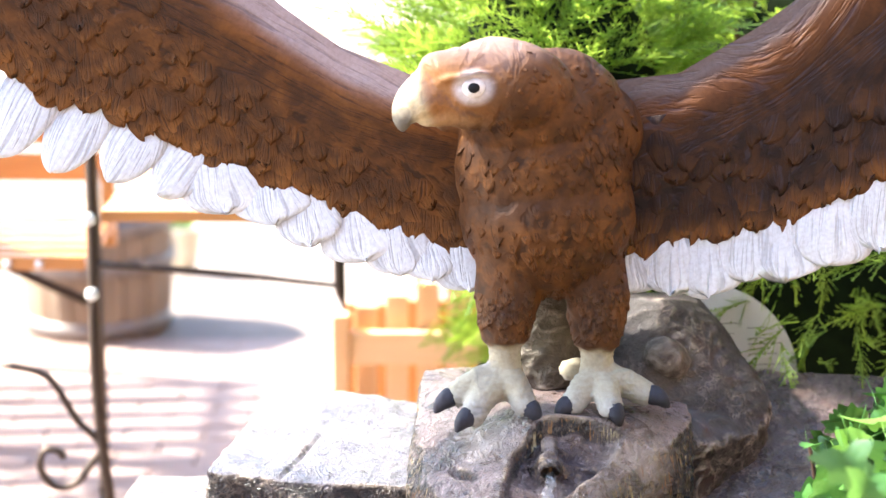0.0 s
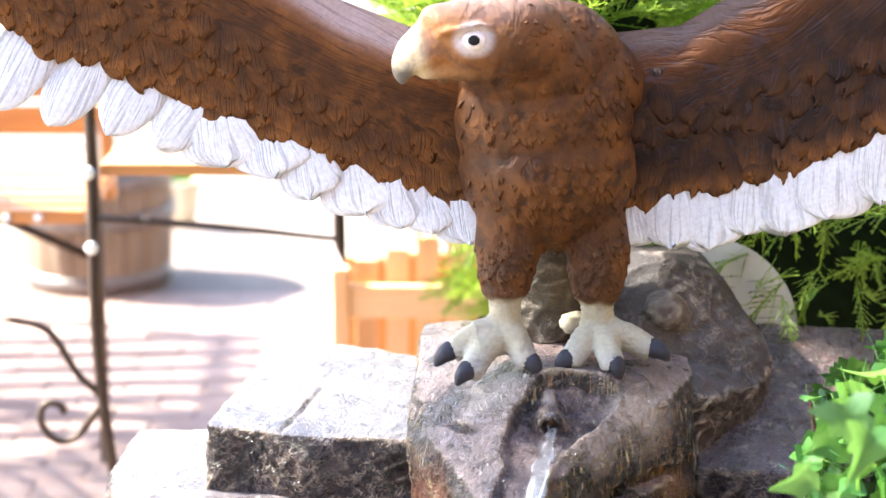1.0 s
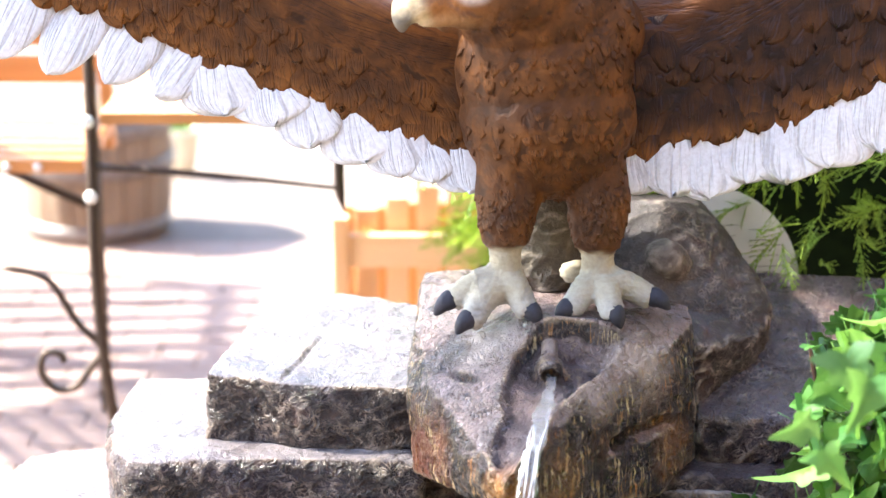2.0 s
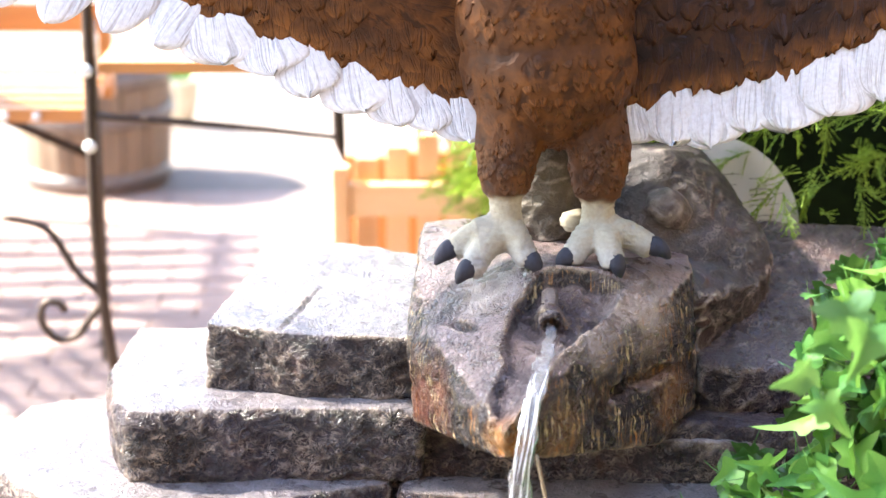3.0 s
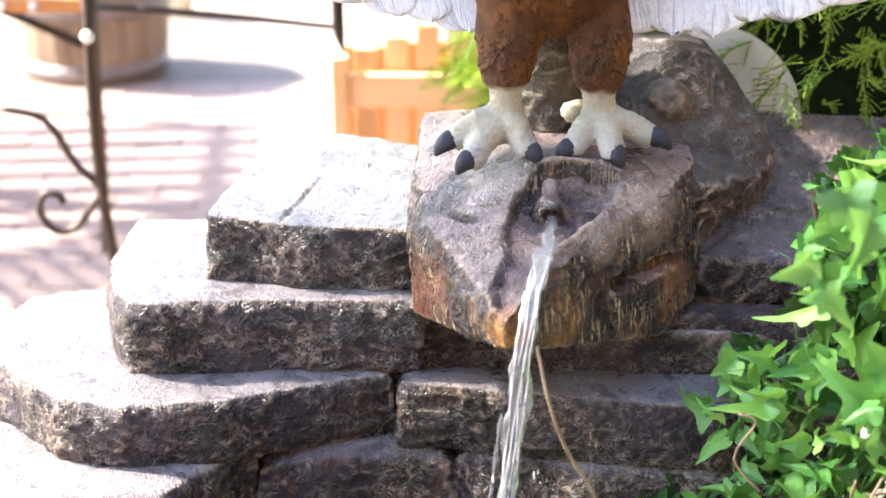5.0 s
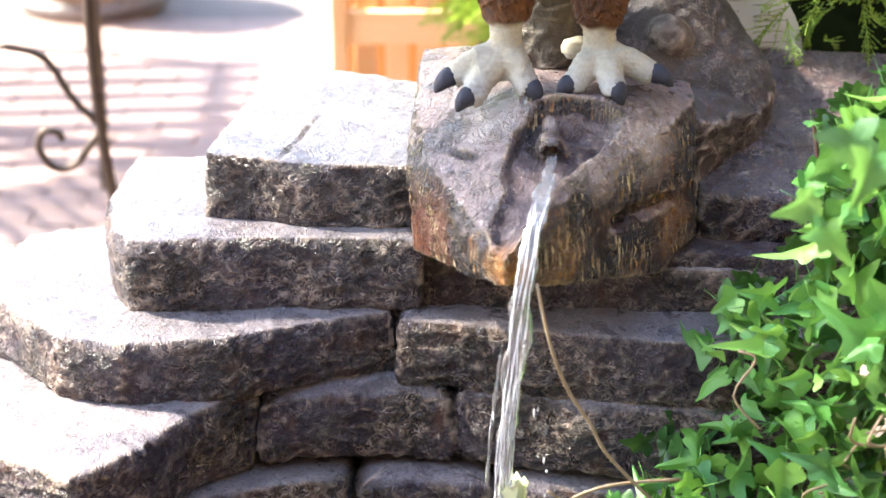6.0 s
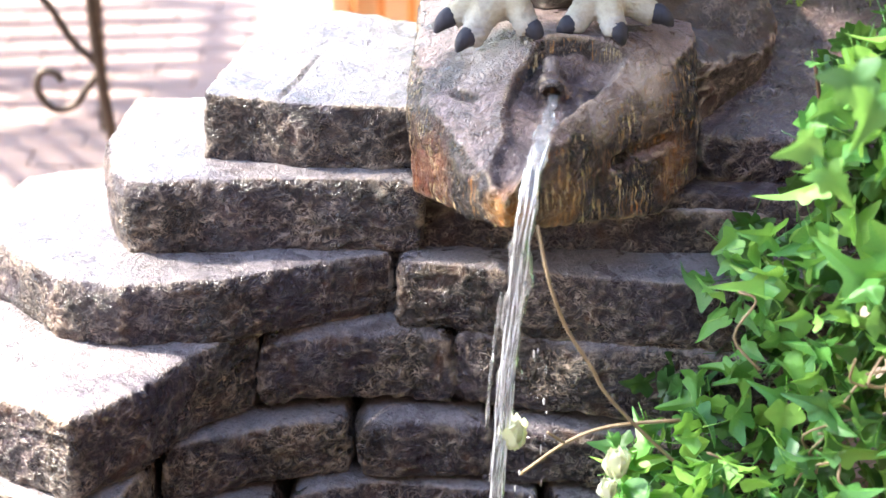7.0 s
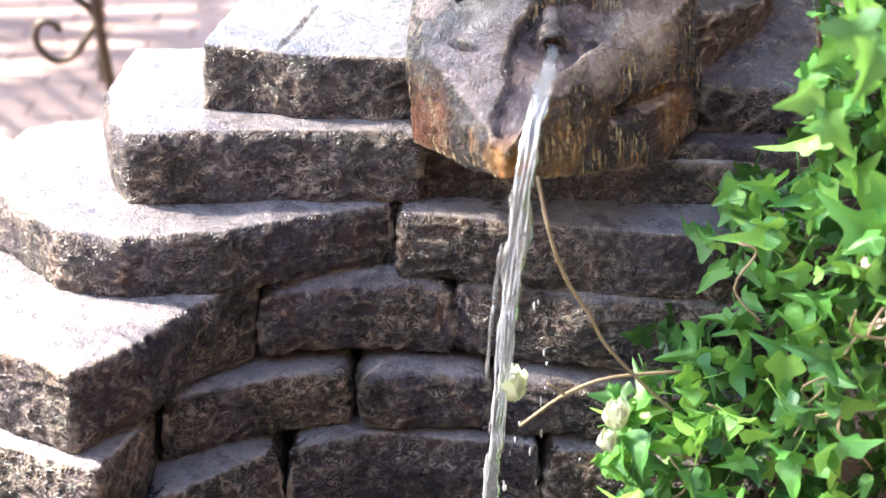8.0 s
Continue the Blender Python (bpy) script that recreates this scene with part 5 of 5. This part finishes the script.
def garden_table():
    t = thing("garden_table", (-0.45, 4.1, GROUND), "varnished pine garden table on a dark wrought-iron frame", "table")
    for k in range(4):
        plank((-0.675, 3.80 + k * 0.115, 0.640), (0.25, 3.905 + k * 0.115, 0.664), t)
    plank((-0.675, 4.33, 0.664), (0.25, 4.355, 0.70), t, name="back_board")
    for x in (-0.688, 0.26):
        bm = bmesh.new()
        tube(bm, smooth_path([(x, 3.79, 0.98), (x - 0.002, 3.79, 0.66), (x - 0.008, 3.79, 0.362), (x, 3.79, 0.183), (x + 0.014, 3.79, 0.036), (x + 0.034, 3.79, GROUND)], 5), [0.0115] * 26, 8)
        part("leg", bm, IRON, t)
        bm = bmesh.new()
        tube(bm, [(x * 1.14, 4.36, 0.64), (x * 1.14, 4.36, GROUND)], 0.009, 8)
        part("leg", bm, IRON, t)
        bm = bmesh.new()
        tube(bm, [(x, 3.80, 0.632), (x * 1.14, 4.36, 0.632)], 0.008, 8)
        part("cross_bar", bm, IRON, t)
        bm = bmesh.new()
        tube(bm, smooth_path([(x - 0.19, 3.79, 0.350), (x - 0.105, 3.79, 0.325), (x - 0.05, 3.79, 0.235), (x - 0.002, 3.79, 0.180), (x - 0.025, 3.79, 0.14), (x - 0.058, 3.79, 0.097), (x - 0.10, 3.79, 0.092), (x - 0.128, 3.79, 0.13), (x - 0.118, 3.79, 0.168), (x - 0.09, 3.79, 0.168), (x - 0.078, 3.79, 0.150)], 5), [0.008] * 51, 8)
        part("scroll", bm, IRON, t)
        for z in (0.652, 0.50):
            bm = bmesh.new()
            bmesh.ops.create_uvsphere(bm, u_segments=12, v_segments=8, radius=1, matrix=Matrix.Translation((x - 0.006, 3.772, z)) @ Matrix.Diagonal((0.0135, 0.007, 0.0135, 1)))
            part("bolt_cap", bm, NUT, t, "white plastic bolt cap")
    bm = bmesh.new()
    tube(bm, smooth_path([(-0.688, 3.79, 0.558), (-0.45, 3.79, 0.540), (-0.21, 3.79, 0.515)], 5), [0.0085 - 0.0004 * k for k in range(11)], 8)
    part("stretcher", bm, IRON, t)
    bm = bmesh.new()
    tube(bm, smooth_path([(-0.205, 3.79, 0.64), (-0.205, 3.79, 0.54), (-0.203, 3.79, 0.50), (-0.196, 3.79, 0.468)], 4), [0.011] * 8 + [0.010, 0.008, 0.006, 0.004, 0.003], 8)
    part("bracket", bm, IRON, t)


garden_table()


def garden_chair():
    c = thing("garden_chair", (-0.95, 4.4, GROUND), "varnished pine garden chair with an iron frame", "chair", "garden chairs")
    for k in range(6):
        plank((-1.135, 4.20 + k * 0.075, 0.440), (-0.785, 4.246 + k * 0.075, 0.472), c, name="seat_slat")
    for k in range(2):
        plank((-1.135, 4.615, 0.555 + k * 0.09), (-0.80, 4.635, 0.625 + k * 0.09), c, name="back_slat")
    for x in (-1.14, -0.815):
        plank((x, 4.60, 0.40), (x + 0.03, 4.64, 0.78), c, WOOD_UP, "back_post")
    for x, y in ((-0.766, 4.22), (-1.12, 4.22), (-0.838, 4.62), (-1.12, 4.62)):
        bm = bmesh.new()
        tube(bm, [(x, y, 0.45), (x, y, GROUND)], 0.010, 8)
        part("leg", bm, IRON, c)
    for x in (-0.955, -0.885):
        bm = bmesh.new()
        bmesh.ops.create_uvsphere(bm, u_segments=12, v_segments=8, radius=1, matrix=Matrix.Translation((x, 4.195, 0.456)) @ Matrix.Diagonal((0.010, 0.006, 0.010, 1)))
        part("bolt_cap", bm, NUT, c, "white plastic bolt cap")
    bm = bmesh.new()
    tube(bm, [(-1.12, 4.21, 0.52), (-0.766, 4.21, 0.36)], 0.0105, 8)
    part("brace", bm, IRON, c)
    return c


first_chair = garden_chair()
# second chair left of the view, added to cast diagonal stripes on the paving
copy_thing(first_chair, pose(-1.45, 4.28, GROUND, 0, 0, -57))


def slatted_table():
    """A second, slatted table further back, added mostly out of view; its shade falls in stripes on the paving."""
    t = thing("slatted_table", (-1.66, 4.96, GROUND), "slatted pine garden table mostly out of view, added for its striped shade", "table")
    turn = Matrix.Translation((-1.66, 4.96, 0)) @ pose(0, 0, 0, 0, 0, 4)
    for k in range(7):
        bm = box(bmesh.new(), (-0.46, -0.42 + k * 0.122, 0.545), (0.46, -0.342 + k * 0.122, 0.572), bevel=0.004)
        bm.transform(turn)
        part("slat", bm, WOOD, t, smooth=False)
    for x in (-0.40, 0.36):
        bm = box(bmesh.new(), (x, -0.40, 0.50), (x + 0.04, 0.40, 0.544), bevel=0.004)
        bm.transform(turn)
        part("bearer", bm, WOOD, t, smooth=False)
    for x, y in ((-0.38, -0.36), (0.38, -0.36), (-0.38, 0.36), (0.38, 0.36)):
        bm = box(bmesh.new(), (x - 0.02, y - 0.02, GROUND), (x + 0.02, y + 0.02, 0.50), bevel=0.004)
        bm.transform(turn)
        part("leg", bm, WOOD_UP, t, smooth=False)


slatted_table()


def barrel():
    b = thing("barrel_planter", (-1.04, 5.75, GROUND), "weathered oak half-barrel planter with grey iron hoops", "planter")
    n = 18
    for k in range(n):
        bm = bmesh.new()
        a0, a1 = (k + 0.03) * math.tau / n, (k + 0.97) * math.tau / n
        rows = []
        for z, r in ((GROUND, 0.212), (GROUND + 0.12, 0.224), (GROUND + 0.25, 0.228), (GROUND + 0.37, 0.222)):
            rows.append([Vector((-1.04 + math.cos(a) * (r - q), 5.75 + math.sin(a) * (r - q), z)) for a, q in ((a0, 0), ((a0 + a1) / 2, -0.003), (a1, 0), (a1, 0.025), (a0, 0.025))])
        vs = [[bm.verts.new(p) for p in row] for row in rows]
        for u, w in zip(vs, vs[1:]):
            for i in range(5):
                bm.faces.new((u[i], u[(i + 1) % 5], w[(i + 1) % 5], w[i]))
        bm.faces.new(vs[0][::-1])
        bm.faces.new(vs[-1])
        part("stave", bm, OLD_OAK, b, smooth=False)
    for z, r in ((GROUND + 0.015, 0.2185), (GROUND + 0.20, 0.2325), (GROUND + 0.315, 0.231)):
        bm = bmesh.new()
        rows = [[bm.verts.new((-1.04 + math.cos(a) * rr, 5.75 + math.sin(a) * rr, z + h)) for a in [i * math.tau / 48 for i in range(48)]] for rr, h in ((r, 0), (r + 0.003, 0), (r + 0.004, 0.045), (r + 0.001, 0.045))]
        for u, w in zip(rows, rows[1:]):
            for i in range(48):
                bm.faces.new((u[i], u[(i + 1) % 48], w[(i + 1) % 48], w[i]))
        part("hoop", bm, HOOP, b, "grey iron hoop")
    bm = bmesh.new()
    bmesh.ops.create_cone(bm, cap_ends=True, segments=32, radius1=0.20, radius2=0.20, depth=0.02, matrix=Matrix.Translation((-1.04, 5.75, GROUND + 0.352)))
    part("soil", bm, SOIL, b)


HOOP = make_plain("grey_hoop", (0.20, 0.19, 0.19), (0.12, 0.11, 0.11), 0.5, 40, 0.4)
barrel()


def plant_pot():
    p = thing("plant_pot", (-0.88, 6.45, GROUND), "small cream glazed pot with a green plant", "pot")
    bm = bmesh.new()
    prof = [(0.045, 0.0), (0.060, 0.06), (0.068, 0.13), (0.074, 0.135), (0.074, 0.155), (0.064, 0.155), (0.060, 0.12), (0.0, 0.12)]
    rows = [[bm.verts.new((-0.88 + math.cos(a) * r, 6.45 + math.sin(a) * r, GROUND + z)) for a in [i * math.tau / 28 for i in range(28)]] for r, z in prof[:-1]]
    for u, w in zip(rows, rows[1:]):
        for i in range(28):
            bm.faces.new((u[i], u[(i + 1) % 28], w[(i + 1) % 28], w[i]))
    bm.faces.new(rows[-1])
    bm.faces.new(rows[0][::-1])
    part("body", bm, POT, p)
    rnd = random.Random(6)
    bm = bmesh.new()
    for k in range(40):
        a, t = rnd.uniform(0, math.tau), rnd.uniform(0.3, 1.2)
        d = Vector((math.cos(a) * t, math.sin(a) * t, 1)).normalized()
        s = d.orthogonal().normalized() * 0.010
        o = Vector((-0.88, 6.45, GROUND + 0.12))
        q = [o + s * 0.2, o + d * 0.06 + s, o + d * rnd.uniform(0.10, 0.14), o + d * 0.06 - s]
        bm.faces.new([bm.verts.new(v) for v in q])
    ob = part("foliage", bm, IVY, p)
    tagged(ob, kind="stuff")


plant_pot()


def fence():
    f = thing("picket_fence", (0.0, 4.35, GROUND), "low sunlit pine picket fence with a flat rail", "fence")
    plank((-0.250, 4.29, GROUND), (-0.212, 4.33, 0.315), f, PINE, "post")
    plank((0.62, 4.29, GROUND), (0.66, 4.33, 0.315), f, PINE, "post")
    plank((-0.212, 4.302, 0.195), (0.62, 4.326, 0.272), f, PINE_H, "rail")
    plank((-0.212, 4.302, -0.06), (0.62, 4.326, 0.0), f, PINE_H, "rail")
    for k in range(12):
        x = -0.200 + k * 0.070
        plank((x, 4.334, GROUND + 0.02), (x + 0.052, 4.352, (0.325, 0.352, 0.38)[min(k, 2)]), f, PINE, "picket", 0.003)


def fence_backing():
    f = thing("board_screen", (0.2, 4.52, GROUND), "low screen of orange stained boards behind the fence", "screen")
    for k in range(7):
        x = -0.235 + k * 0.125
        plank((x, 4.50, GROUND), (x + 0.121, 4.52, 0.285 + 0.010 * (k % 3)), f, WOOD_UP, "board", 0.003)


PINE = make_wood("sunny_pine", (0.86, 0.60, 0.36), (0.76, 0.48, 0.25), along="Z")
PINE_H = make_wood("sunny_pine_rail", (0.88, 0.64, 0.40), (0.78, 0.52, 0.28))
fence()
fence_backing()


def timber_edge():
    bm = box(bmesh.new(), (-6, 12.6, GROUND - 0.02), (4, 12.75, GROUND + 0.06), bevel=0.01)
    solo("timber_edging", bm, PINE_H, "pale yellow timber edging along the terrace", "edging", kind="structure", smooth=False)


timber_edge()


# ---- paving ----
def paving():
    pave = tagged(new("pavement"), "pinkish concrete pavers in straight courses", "pavement", kind="structure")
    meshes = []
    rnd = random.Random(9)
    for k in range(4):
        bm = box(bmesh.new(), (-0.0985, -0.0485, -0.05), (0.0985, 0.0485, 0), bevel=0.004)
        for v in bm.verts:
            v.co.z += rnd.uniform(-0.0008, 0.0008)
        meshes.append(mesh_of(bm, "paver", PAVING, False))
    for r in range(21):
        for q in range(13):
            ob = new("paver", meshes[(r * 5 + q * 3) % 4])
            ob.parent = pave
            ob.matrix_basis = pose(-2.3 + q * 0.2 + (0.1 if r % 2 else 0), 3.55 + r * 0.1, GROUND + 0.003 * rnd.random(), rnd.uniform(-0.4, 0.4), rnd.uniform(-0.4, 0.4), 0)


paving()
